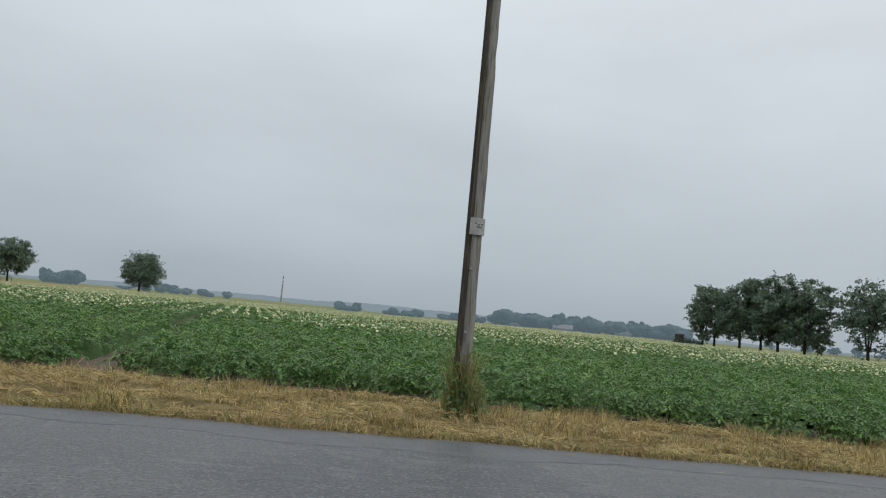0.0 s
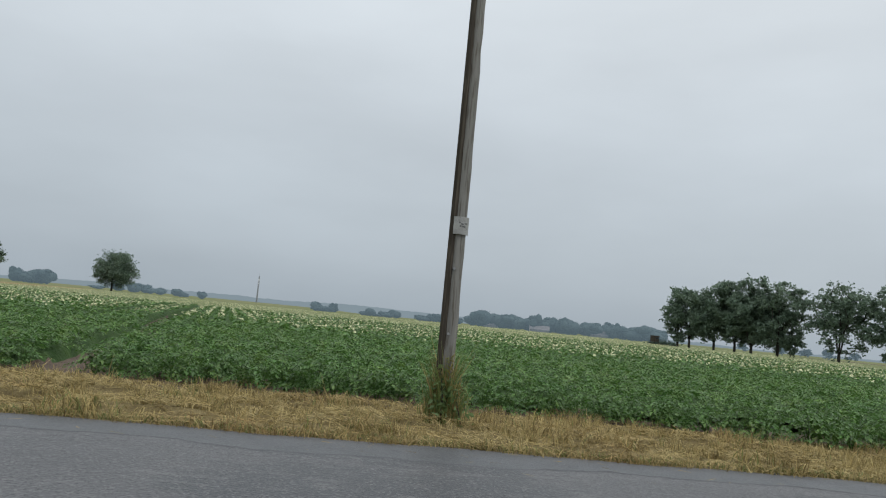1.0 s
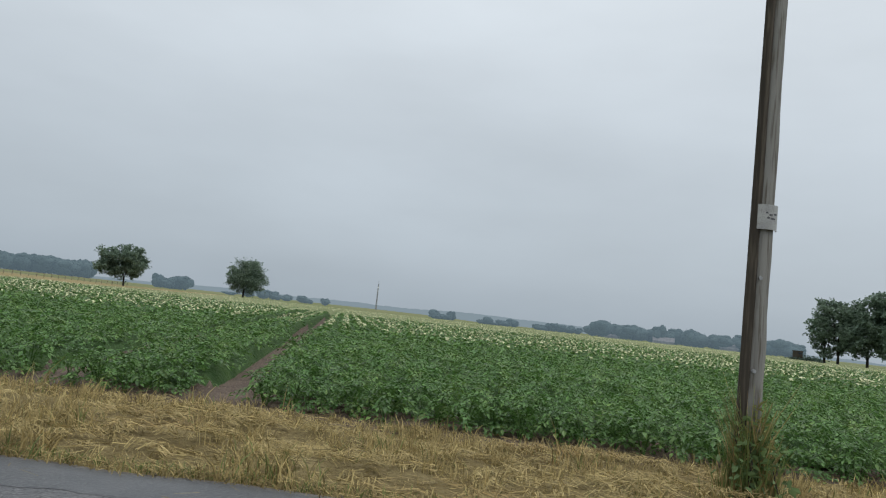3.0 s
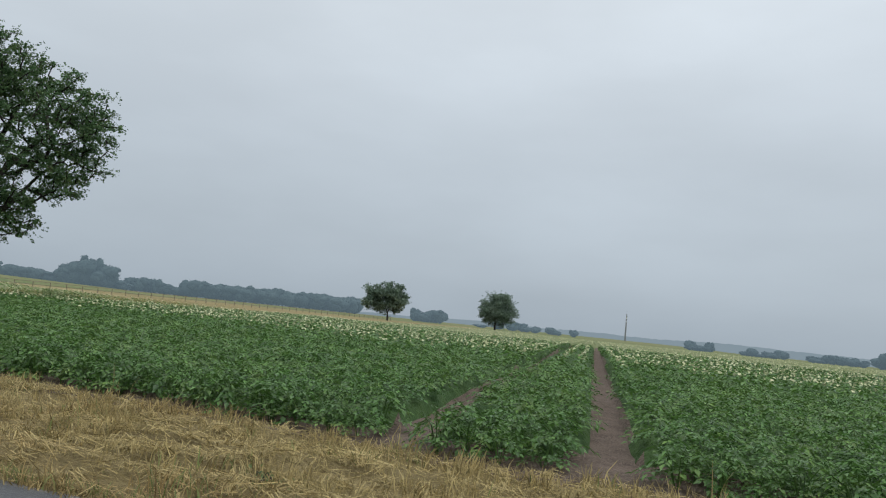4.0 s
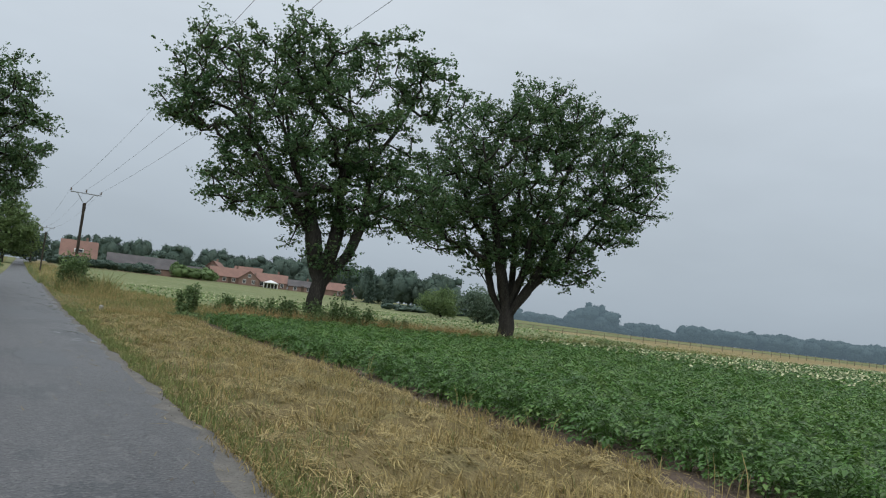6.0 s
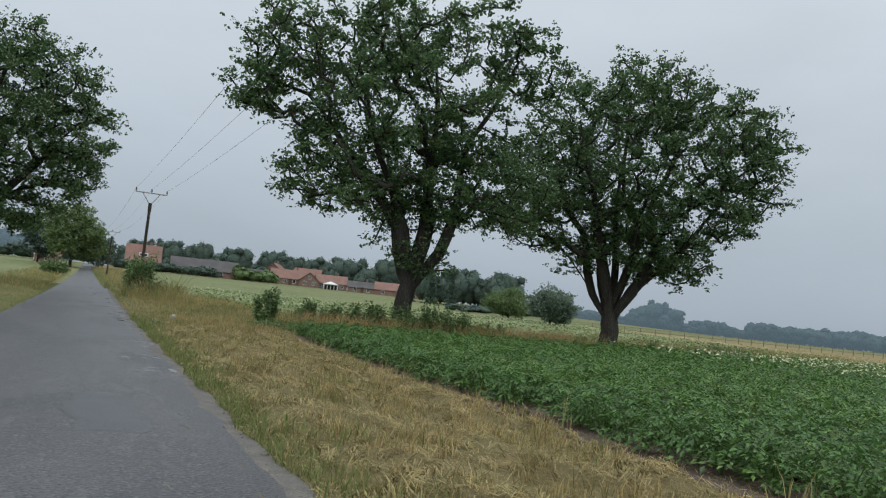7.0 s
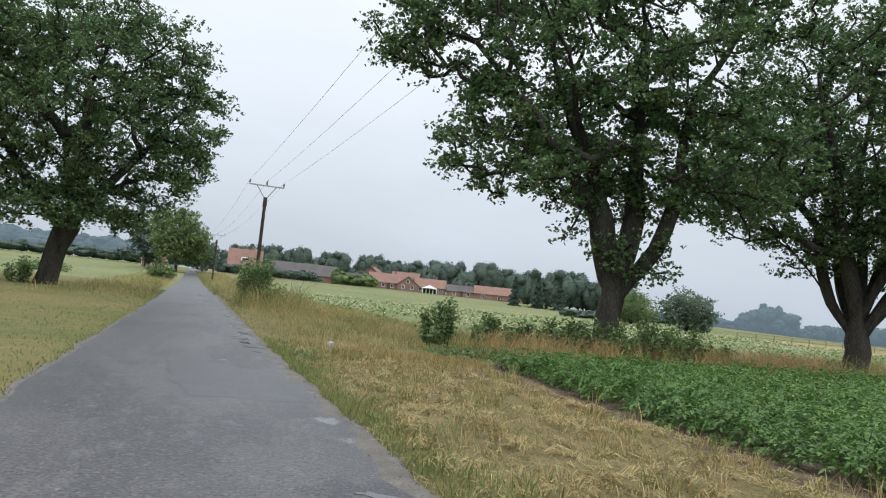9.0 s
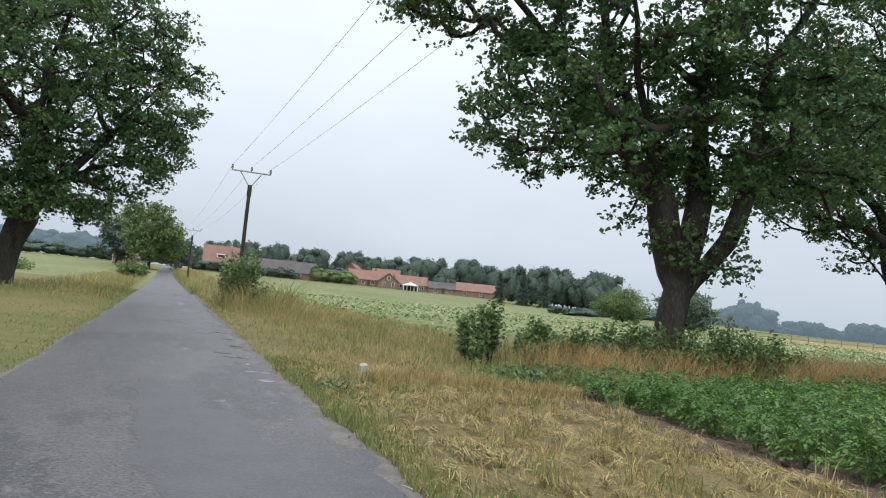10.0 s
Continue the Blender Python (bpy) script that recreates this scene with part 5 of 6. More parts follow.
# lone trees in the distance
round_tree("field_tree", "lone spreading tree with a leaning trunk by the fence", (199, 104), 11.3, 13.8, 201, lean=-1.6, stem=0.2, per=130, clumps=110, leaf="row_haze_leaf", leaf_size=0.48)
round_tree("field_tree", "lone round dense tree at the field edge", (259, 90), 14.0, 15.0, 202, stem=0.12, clumps=230, per=110, leaf="row_haze_leaf", leaf_size=0.38)

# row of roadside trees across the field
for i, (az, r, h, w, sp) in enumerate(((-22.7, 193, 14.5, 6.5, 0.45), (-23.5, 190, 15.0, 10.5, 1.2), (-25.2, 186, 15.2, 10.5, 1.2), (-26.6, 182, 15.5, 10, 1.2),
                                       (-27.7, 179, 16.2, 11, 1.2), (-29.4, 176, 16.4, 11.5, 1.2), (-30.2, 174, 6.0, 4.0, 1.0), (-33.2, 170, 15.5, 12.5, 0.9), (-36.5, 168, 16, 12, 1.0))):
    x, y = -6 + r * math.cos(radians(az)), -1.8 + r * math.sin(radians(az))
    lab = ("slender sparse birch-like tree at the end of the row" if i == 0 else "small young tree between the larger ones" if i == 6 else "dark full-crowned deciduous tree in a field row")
    round_tree("row_tree", lab, (x, y), h * 1.06, w * 1.15, 210 + i, stem=0.1 if i != 6 else 0.05, per=92, clumps=100 if i != 6 else 30, sparse=sp, group="row of trees across the field", leaf="row_haze_leaf", leaf_size=0.5)
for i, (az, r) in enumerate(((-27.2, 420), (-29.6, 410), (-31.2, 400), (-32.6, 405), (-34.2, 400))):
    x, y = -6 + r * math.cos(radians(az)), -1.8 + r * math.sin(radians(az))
    round_tree("far_tree", "small far round tree in the plain", (x, y), 4.2, 5.5, 230 + i, leaf="haze_glow_leaf", clumps=24, per=30, leaf_size=0.7, stem=0.15, group="small trees in the plain")

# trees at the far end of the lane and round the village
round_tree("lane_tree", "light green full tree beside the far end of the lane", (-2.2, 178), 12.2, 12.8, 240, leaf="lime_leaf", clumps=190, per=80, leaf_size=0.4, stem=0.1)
round_tree("lane_tree", "darker tree behind the light green one", (-8.5, 190), 9.5, 9, 241, leaf="far_haze_leaf", clumps=70, per=60, leaf_size=0.45, stem=0.1)
round_tree("lane_tree", "dark tree closing the end of the lane", (3.4, 205), 7.5, 9.5, 242, leaf="far_haze_leaf", clumps=70, per=60, leaf_size=0.5, stem=0.1)
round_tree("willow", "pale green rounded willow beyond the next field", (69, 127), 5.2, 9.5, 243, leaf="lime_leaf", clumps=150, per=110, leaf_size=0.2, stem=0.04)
round_tree("alder", "dense green rounded tree beside the willow", (62.5, 104.5), 5.6, 7.6, 244, leaf="row_haze_leaf", clumps=140, per=70, leaf_size=0.28, stem=0.04)


def conifer(at, height, width, seed, label):
    rng = np.random.RandomState(seed)
    root = thing("conifer", label, "tree", (*at, landz(*at)), rng.uniform(0, 360), "conifers by the village")
    V, F = tubes([(np.array([(0, 0, -0.2), (0, 0, height * 0.5), (0, 0, height * 0.98)]), np.array([0.2, 0.12, 0.02]))], 7)
    t = new("trunk", mesh_from("trunk", V, F, [M["bark"]]))
    t.parent = root
    n = 1700
    z = height * (0.06 + 0.94 * rng.uniform(size=n) ** 1.2)
    tier = 0.75 + 0.25 * np.sin(z / height * 38)
    r = width / 2 * (1 - z / height) ** 0.8 * tier * np.sqrt(rng.uniform(0.1, 1, n))
    a = rng.uniform(0, 6.28, n)
    V, F = leaves(rng, np.stack([r * np.cos(a), r * np.sin(a), z - 0.2 * r], 1), 0.5, up=0.2, aspect=0.5)
    c = new("crown", mesh_from("crown", V, F, [M["far_haze_leaf"]]))
    c.parent = root


for at, h, w, s, lab in (((75.5, 187), 7.2, 4.0, 300, "dark pointed conifer in front of a red roof"), ((80, 183.5), 8.0, 5.0, 301, "dark broad conifer beside the wood"), ((84.5, 181), 7.6, 4.6, 302, "dark conifer at the corner of the wood")):
    conifer(at, h, w, s, lab)


def wood(name, label, p, q, count, height, width, seed, leaf="far_haze_leaf", depth=14, per=85, size=0.95, vary=0.28):
    """A belt of trees seen from afar: each crown is a heap of rounded bosses, roughened with leaf sprays, all in one mesh."""
    rng = np.random.RandomState(seed)
    Vs, Fs, base = [], [], 0
    p, q = np.array(p, float), np.array(q, float)
    nrm = np.array([-(q - p)[1], (q - p)[0]]) / (np.linalg.norm(q - p) + 1e-9)
    la, lo = np.meshgrid(np.linspace(-1.4, 1.45, 6), np.linspace(0, 2 * np.pi, 9, endpoint=False), indexing="ij")
    unit = np.stack([np.cos(la) * np.cos(lo), np.cos(la) * np.sin(lo), np.sin(la)], -1).reshape(-1, 3)
    ii, jj = np.meshgrid(np.arange(5), np.arange(9), indexing="ij")
    ball = np.stack([ii * 9 + jj, ii * 9 + (jj + 1) % 9, ii * 9 + (jj + 1) % 9 + 9, ii * 9 + jj + 9], -1).reshape(-1, 4)
    for i in range(count):
        u = (i + rng.uniform(-0.4, 0.4)) / max(1, count - 1)
        c = p + (q - p) * u + nrm * rng.uniform(-depth / 2, depth / 2)
        h = height * rng.uniform(1 - vary, 1 + vary)
        w = width * rng.uniform(0.75, 1.3) / 2
        z = landz(*c)
        bosses = [(0, 0, 0.42 * h, 0.86 * w, 0.86 * w, 0.44 * h)]
        for _ in range(4):
            t = rng.uniform(0, 6.28)
            d = rng.uniform(0.25, 0.6) * w
            bosses.append((d * math.cos(t), d * math.sin(t), h * rng.uniform(0.42, 0.68), w * rng.uniform(0.5, 0.68), w * rng.uniform(0.5, 0.68), h * rng.uniform(0.24, 0.32)))
        for _ in range(2):
            t = rng.uniform(0, 6.28)
            d = rng.uniform(0.1, 0.7) * w
            bosses.append((d * math.cos(t), d * math.sin(t), h * rng.uniform(0.66, 0.82), w * rng.uniform(0.28, 0.45), w * rng.uniform(0.28, 0.45), h * rng.uniform(0.1, 0.15)))
        for bx, by, bz, rx, ry, rz in bosses:
            o, r = np.array([c[0] + bx, c[1] + by, z + bz]), np.array([rx, ry, rz])
            core = unit * ((0.86 if leaf == "haze_glow_leaf" else 0.76) + rng.uniform(-0.15, 0.15, (54, 1))) * r + o
            Vs.append(core); Fs.append(ball + base); base += 54
            m = per // 5 + 4
            C = o + rand_dirs(rng, m) * rng.uniform(0.86, 1.03, (m, 1)) * r
            C[:, 2] = np.maximum(C[:, 2], z + 0.2)
            V, F = leaflets(rng, C, size * 0.6, up=0.3, aspect=0.9)
            Vs.append(V); Fs.append(F + base); base += len(V)
    ob = new(name, mesh_from(name, np.concatenate(Vs), np.concatenate(Fs), [M[leaf]], smooth=True))
    return tagged(ob, label, "backdrop", kind="structure") if leaf == "haze_glow_leaf" else tagged(ob, label, "wood", kind="stuff")


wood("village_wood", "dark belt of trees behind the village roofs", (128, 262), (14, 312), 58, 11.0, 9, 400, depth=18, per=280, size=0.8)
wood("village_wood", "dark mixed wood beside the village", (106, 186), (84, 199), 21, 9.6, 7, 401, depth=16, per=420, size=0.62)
wood("backdrop_wood", "hazy wood behind the pale field", (-6, 300), (-75, 275), 31, 7.2, 11.5, 402, leaf="haze_glow_leaf", depth=14)
wood("hedge_trees", "low hedge trees along the pale field", (-8, 240), (-60, 228), 28, 3.0, 7, 403, leaf="far_haze_leaf", depth=6, size=0.8)
wood("backdrop_wood", "long wood behind the fence, dark blue in painted haze", (437, 250), (372, 335), 52, 11.0, 14.9, 404, leaf="haze_glow_leaf", depth=25, vary=0.14)
wood("backdrop_wood", "hazy wood with uneven tops", (372, 338), (330, 372), 21, 7.7, 10.3, 405, leaf="haze_glow_leaf", depth=15, vary=0.42)
wood("backdrop_wood", "tall domed clump of hazy trees", (318, 350), (302, 364), 9, 15.5, 17.2, 406, leaf="haze_glow_leaf", depth=10, per=260)
wood("backdrop_wood", "low hazy trees beyond the next field", (300, 372), (250, 420), 16, 8.1, 16.1, 407, leaf="haze_glow_leaf", depth=20)
wood("backdrop_copse", "low rounded copse far across the field", (346, 163), (352, 152), 12, 5.3, 7.0, 408, leaf="haze_glow_leaf", depth=8, vary=0.45)
wood("backdrop_copse", "small dark bushes on the skyline", (420, 150), (470, 112), 13, 4.2, 8.0, 409, leaf="haze_glow_leaf", depth=10, vary=0.55)
wood("backdrop_copse", "rounded far copse on the skyline", (498, 40), (498, 26), 8, 5.0, 8.0, 410, leaf="haze_glow_leaf", depth=8, vary=0.5)
wood("backdrop_copse", "rounded far copse on the skyline", (498, 8), (496, -16), 12, 4.2, 8.0, 411, leaf="haze_glow_leaf", depth=8, vary=0.55)
wood("backdrop_copse", "uneven far trees on the skyline", (497, -30), (490, -58), 14, 4.2, 8.0, 412, leaf="haze_glow_leaf", depth=8, vary=0.45)
wood("backdrop_wood", "long hazy wood with farm roofs before it", (480, -66), (448, -130), 28, 9.5, 13.8, 413, leaf="haze_glow_leaf", depth=20)
wood("backdrop_wood", "hazy wood thinning towards the plain", (446, -136), (424, -172), 14, 8.6, 13.8, 414, leaf="haze_glow_leaf", depth=15)
wood("lane_end_trees", "dark trees where the lane drops out of sight", (-6, 275), (12, 272), 12, 6.5, 6, 418, leaf="far_haze_leaf", depth=8, size=0.8)
wood("village_hedge", "green bushes and hedges before the village houses", (52, 238), (42, 240), 11, 4.0, 5, 415, leaf="bush_leaf", depth=5, size=0.6, per=420)
wood("village_hedge", "dark hedge along the village gardens", (8, 226), (34, 232), 21, 2.6, 5, 416, leaf="far_haze_leaf", depth=3, size=0.6, per=240)
wood("garden_trees", "round garden trees between the village houses", (24, 262), (94, 264), 11, 7.0, 5.5, 420, leaf="far_haze_leaf", depth=6, per=300, size=0.6, vary=0.4)
wood("field_hedge", "low hedge at the far side of the next field", (112, 172), (66, 140), 42, 1.3, 3.6, 417, leaf="far_haze_leaf", depth=4, size=0.6)


# ---- shrubs and weeds ----
def shrub(name, label, at, height, width, seed, leaf="bush_leaf", n=900, size=0.12, group="", depth=None):
    rng = np.random.RandomState(seed)
    root = thing(name, label, "shrub", (*at, landz(*at)), 0, group)
    stems = []
    tips = []
    for i in range(max(7, int(width * 9))):
        a, r = rng.uniform(0, 6.28), width / 2 * math.sqrt(rng.uniform(0, 1))
        d = (depth or width) / width
        b = np.array([r * math.cos(a) * 0.6, r * math.sin(a) * d * 0.6, -0.05])
        t = np.array([r * math.cos(a), r * math.sin(a) * d, height * rng.uniform(0.6, 1.08) * (1 - 0.5 * (2 * r / width) ** 2)])
        m = (b + t) / 2 + rng.normal(size=3) * 0.06
        stems.append((np.array([b, m, t]), np.array([0.018, 0.012, 0.004])))
        tips.append((b, m, t))
    V, F = tubes(stems, 5)
    s = new("branchwork", mesh_from("branchwork", V, F, [M["bark"]]))
    s.parent = root
    s["kind"] = "stuff"
    tips = np.array(tips)
    k = rng.randint(0, len(tips), n)
    u = rng.uniform(0.25, 1.08, n)[:, None]
    C = np.where(u < 0.5, tips[k, 0] + (tips[k, 1] - tips[k, 0]) * u * 2, tips[k, 1] + (tips[k, 2] - tips[k, 1]) * (u * 2 - 1))
    C = C + rng.normal(size=(n, 3)) * np.array([0.13, 0.13, 0.09]) * max(0.6, width / 2)
    C[:, 2] = np.maximum(C[:, 2], 0.03)
    V, F = leaves(rng, C, size, up=0.3, aspect=0.7)
    f = new("foliage", mesh_from("foliage", V, F, [M[leaf]]))
    f.parent = root
    return root


shrub("elder_bush", "green leafy elder bush at the corner of the crop", (7.1, 43.7), 1.5, 1.35, 501, n=1500, size=0.11)
for i, (x, y, h, w) in enumerate(((8.9, 44.4, 1.15, 1.4), (10.2, 44.5, 1.0, 1.5), (11.5, 44.3, 1.3, 1.8), (12.9, 43.9, 1.3, 1.8), (14.3, 44.0, 1.6, 2.0), (15.4, 43.8, 1.5, 1.9))):
    shrub("oak_foot_shrub", "dense green shrub round the foot of the forked oak", (x, y), h, w, 510 + i, n=1700, size=0.115, group="shrubs at the oak")
for i, (x, y, h, w) in enumerate(((18.6, 46.3, 0.9, 0.9), (19.4, 46.2, 0.8, 0.8), (24.0, 45.4, 0.6, 0.8), (29.6, 46.2, 0.7, 0.6), (36, 47.8, 0.8, 2.2), (38.5, 48.5, 0.9, 2.0), (41, 49.0, 0.75, 2.4), (33.8, 47.2, 0.6, 1.6))):
    shrub("weed_clump", "dark green weeds in the ripe grass strip", (x, y), h, w, 530 + i, n=800, size=0.09, leaf="bush_leaf", group="weeds in the strip")
for i, (x, y, h, w) in enumerate(((6.6, 40.4, 0.3, 1.6), (7.9, 40.9, 0.35, 1.8), (9.4, 41.2, 0.3, 1.8), (5.7, 40.2, 0.2, 1.0))):
    shrub("corner_weeds", "low green weeds at the corner of the crop", (x, y), h, w, 550 + i, n=600, size=0.08, group="weeds at the crop corner")
shrub("hawthorn_bush", "rounded hawthorn bush in tall grass by the power pole", (3.75, 64.6), 2.85, 2.6, 540, n=3600, size=0.14)
shrub("round_bush", "dense rounded bush at the lane edge", (-3.1, 122), 2.1, 3.4, 541, n=2200, size=0.22)
shrub("thistle_clump", "low blue-green weeds in the verge", (2.3, 38.0), 0.2, 0.45, 542, n=110, size=0.06)
shrub("oak_foot_shrub", "leafy shoots at the foot of the lane oak", (-8.7, 68.6), 1.3, 1.6, 543, n=700, size=0.16)
shrub("weed_tuft", "small green weed in the cut straw", (3.7, 5.4), 0.1, 0.2, 544, n=40, size=0.045)
shrub("meadow_hedge", "low dark hedge tuft on the meadow", (-14, 108), 1.0, 5.0, 545, n=900, size=0.25)


# ---- power line ----
def power_pole(at, top, label, turn=0.0, seen_near=False, r=0.12):
    z = landz(*at)
    root = thing("power_pole", label, "utility pole", (*at, z), turn, "power line poles")
    h = top - z
    rng = np.random.RandomState(int(at[1]) + 600)
    zs = np.linspace(-0.3, h - 0.75, 24)
    p = np.stack([rng.normal(0, 0.004, 24), rng.normal(0, 0.004, 24), zs], 1)
    V, F = tubes([(p, np.linspace(r, r * 0.72, 24) * rng.uniform(0.97, 1.03, 24))], 14)
    ob = new("pole", mesh_from("pole", V, F, [M["weathered_wood" if seen_near else "dark_wood"]], smooth=True))
    ob.parent = root
    bm = bmesh.new()
    rod(bm, (0, 0, h - (0.85 if seen_near else 1.25)), (0, 0, h - 0.68), r * 0.95, r * 0.95, 12)
    part("pole_cap", bm, M["dark_wood"], root, "dark metal sleeve on the pole top")
    bm = bmesh.new()
    box(bm, (2.0, 0.07, 0.07), (0, 0, h), bevel=0.008)
    part("crossarm", bm, M["galvanised"], root, "straight galvanised crossarm")
    for s in (-1, 1):
        bm = bmesh.new()
        rod(bm, (0.03 * s, 0, h - 0.78), (0.55 * s, 0, h - 0.02), 0.025, 0.025, 6)
        part("brace", bm, M["galvanised"], root)
    for x in (-0.97, 0, 0.97):
        bm = bmesh.new()
        rod(bm, (x, 0, h), (x, 0, h + 0.1), 0.02, 0.02, 8)
        for k in range(4):
            rod(bm, (x, 0, h + 0.08 + k * 0.05), (x, 0, h + 0.12 + k * 0.05), 0.062 - 0.004 * k, 0.045, 10)
        part("insulator", bm, M["porcelain"], root, "ribbed brown insulator")
    if seen_near:
        # dark half-round strip down the face of the pole
        V, F = tubes([(np.array([(-0.07, 0.085, zz) for zz in np.linspace(-0.2, h - 0.85, 20)]), np.linspace(0.055, 0.042, 20))], 10)
        g = new("dark_strip", mesh_from("dark_strip", V, F, [M["dark_wood"]], smooth=True))
        g.parent = root
        g["label"] = "dark half-round strip along the pole"
        ang = np.linspace(radians(-90), radians(62), 14)
        rr = r + 0.022
        V, F = [], []
        zc = 2.67
        for a in ang:
            for zz, rad in ((zc - 0.12, rr), (zc + 0.12, rr), (zc + 0.12, rr - 0.006), (zc - 0.12, rr - 0.006)):
                V.append((-rad * math.cos(a), rad * math.sin(a) + 0.008, zz))
        for i in range(13):
            for j in range(4):
                F.append((i * 4 + j, i * 4 + (j + 1) % 4, i * 4 + 4 + (j + 1) % 4, i * 4 + 4 + j))
        pl = new("sign_plate", mesh_from("sign_plate", V, F, [M["plate_metal"]], smooth=False))
        pl.parent = root
        pl["label"] = "bent grey metal plate with worn lettering"
        for j, (a0, a1, zz) in enumerate(((-40, -22, 2.70), (-16, -2, 2.69), (3, 12, 2.71), (-30, -8, 2.655), (-4, 6, 2.66))):
            A = np.radians(np.linspace(a0 - 8, a1 - 8, 4))
            V = [(-(rr + 0.003) * math.cos(a), (rr + 0.003) * math.sin(a) + 0.008, zz + dz) for a in A for dz in (-0.008, 0.008)]
            F = [(2 * i, 2 * i + 2, 2 * i + 3, 2 * i + 1) for i in range(3)]
            b = new("worn_mark", mesh_from("worn_mark", V, F, [M["bar_ink"]]))
            b.parent = pl
        for zz in (2.08, 1.2):
            bm = bmesh.new()
            rod(bm, (-r - 0.02, 0.02, zz), (-r + 0.05, 0.02, zz), 0.018, 0.018, 8)
            part("bolt", bm, M["galvanised"], root)
    return root


POLES = [((4.32, -2.74), 7.05), ((3.68, 66.9), 7.05), ((3.35, 130), 7.4), ((2.9, 192), 9.4)]
for i, (at, top) in enumerate(POLES):
    power_pole(at, top, "weathered round wooden power pole with a bent metal plate" if i == 0 else "wooden power pole with crossarm and three insulators", 0, i == 0)


def wire(x, label):
    pts = []
    for (a, za), (b, zb) in zip(POLES[:-1], POLES[1:]):
        for u in np.linspace(0, 1, 26)[(1 if pts else 0):]:
            pts.append((a[0] + (b[0] - a[0]) * u + x, a[1] + (b[1] - a[1]) * u, za + (zb - za) * u + 0.27 - 2.2 * u * (1 - u)))
    V, F = tubes([(np.array(pts), np.full(len(pts), 0.0052))], 6)
    ob = new("power_wire", mesh_from("power_wire", V, F, [M["wire_metal"]], smooth=True))
    tagged(ob, label, "power line", group="three wires of the power line")


for x in (-0.97, 0, 0.97):
    wire(x, "thin sagging bare metal wire between the power poles")


# weeds round the foot of the near pole
def pole_weeds():
    rng = np.random.RandomState(620)
    n = 900
    a, r = rng.uniform(0, 6.28, n), np.abs(rng.normal(0, 0.12, n))
    xy = np.stack([4.2 + r * np.cos(a), -2.74 + r * np.sin(a) * 1.3], 1)
    h = 0.72 * np.exp(-(r / 0.2) ** 2) * rng.uniform(0.5, 1.1, n) + 0.14
    green = rng.uniform(size=n) < 0.6
    for sel, name, label, m in ((~green, "dry_weeds", "tall dry stalks round the foot of the pole", "straw"), (green, "green_weeds", "tall green stalks round the foot of the pole", "green_blade")):
        P, F = blades(rng, xy[sel], h[sel], 0.006, 0.24)
        tagged(new(name, mesh_from(name, P, F, [M[m]])), label, "weeds", kind="stuff")
    # drooping seed heads at the tips
    n = 70
    a, r = rng.uniform(0, 6.28, n), np.abs(rng.normal(0, 0.11, n))
    c = np.stack([4.18 + r * np.cos(a), -2.74 + r * np.sin(a) * 1.3, rng.uniform(0.3, 0.92, n) * np.exp(-(r / 0.4) ** 2)], 1)
    P, F = leaves(rng, c, 0.075, up=0.05, aspect=0.32)
    tagged(new("seed_heads", mesh_from("seed_heads", P, F, [M["tall_grass"]])), "brown drooping seed heads among the weeds", "weeds", kind="stuff")


pole_weeds()
shrub("pole_weed", "leafy green-brown weeds climbing the foot of the pole", (4.12, -2.76), 0.85, 0.34, 622, n=230, size=0.07, leaf="bush_leaf")


# ---- fence ----
def fence():
    root = thing("field_fence", "long low wooden post and rail fence across the far field", "fence")
    p, q = np.array([66.0, 99.0]), np.array([203.0, 105.0])
    n = 46
    bm = bmesh.new()
    box(bm, (0.11, 0.11, 1.05), (0, 0, 0.45), bevel=0.02)
    post = part("post", bm, M["fence_wood"], root)
    me = post.data
    prev = None
    rail_paths = [[], []]
    rng = np.random.RandomState(700)
    for i in range(n):
        c = p + (q - p) * i / (n - 1)
        z = landz(*c)
        if i:
            post = new("post", me)
            post.parent = root
        post.matrix_local = pose(c[0], c[1], z, rng.uniform(-3, 3), rng.uniform(-3, 3), rng.uniform(0, 90))
        rail_paths[0].append((c[0], c[1], z + 0.95))
        rail_paths[1].append((c[0], c[1], z + 0.5))
    for pts in rail_paths:
        V, F = tubes([(np.array(pts), np.full(n, 0.032))], 5)
        r = new("rail", mesh_from("rail", V, F, [M["fence_wood"]]))
        r.parent = root


fence()


# ---- raised hide and mast ----
def hide_box(at):
    root = thing("raised_hide", "small dark wooden hunting hide on short legs", "hide", (*at, landz(*at) + 0.4), 20)
    bm = bmesh.new()
    box(bm, (1.6, 1.6, 1.5), (0, 0, 1.35), bevel=0.03)
    part("cabin", bm, M["dark_wood"], root)
    bm = bmesh.new()
    box(bm, (1.8, 1.8, 0.1), (0, 0, 2.15), bevel=0.02)
    part("roof", bm, M["dark_wood"], root)
    for x in (-0.7, 0.7):
        for y in (-0.7, 0.7):
            bm = bmesh.new()
            rod(bm, (x, y, -0.5), (x, y, 0.65), 0.08)
            part("leg", bm, M["dark_wood"], root)
    bm = bmesh.new()
    box(bm, (0.04, 1.0, 0.4), (-0.81, 0, 1.6))
    part("window_slot", bm, M["window_glass"], root)


hide_box((180.6, -73.8))
shrub("mound_scrub", "scrubby mound under the hide", (181.5, -76.5), 1.2, 8.0, 720, leaf="far_haze_leaf", n=900, size=0.5)


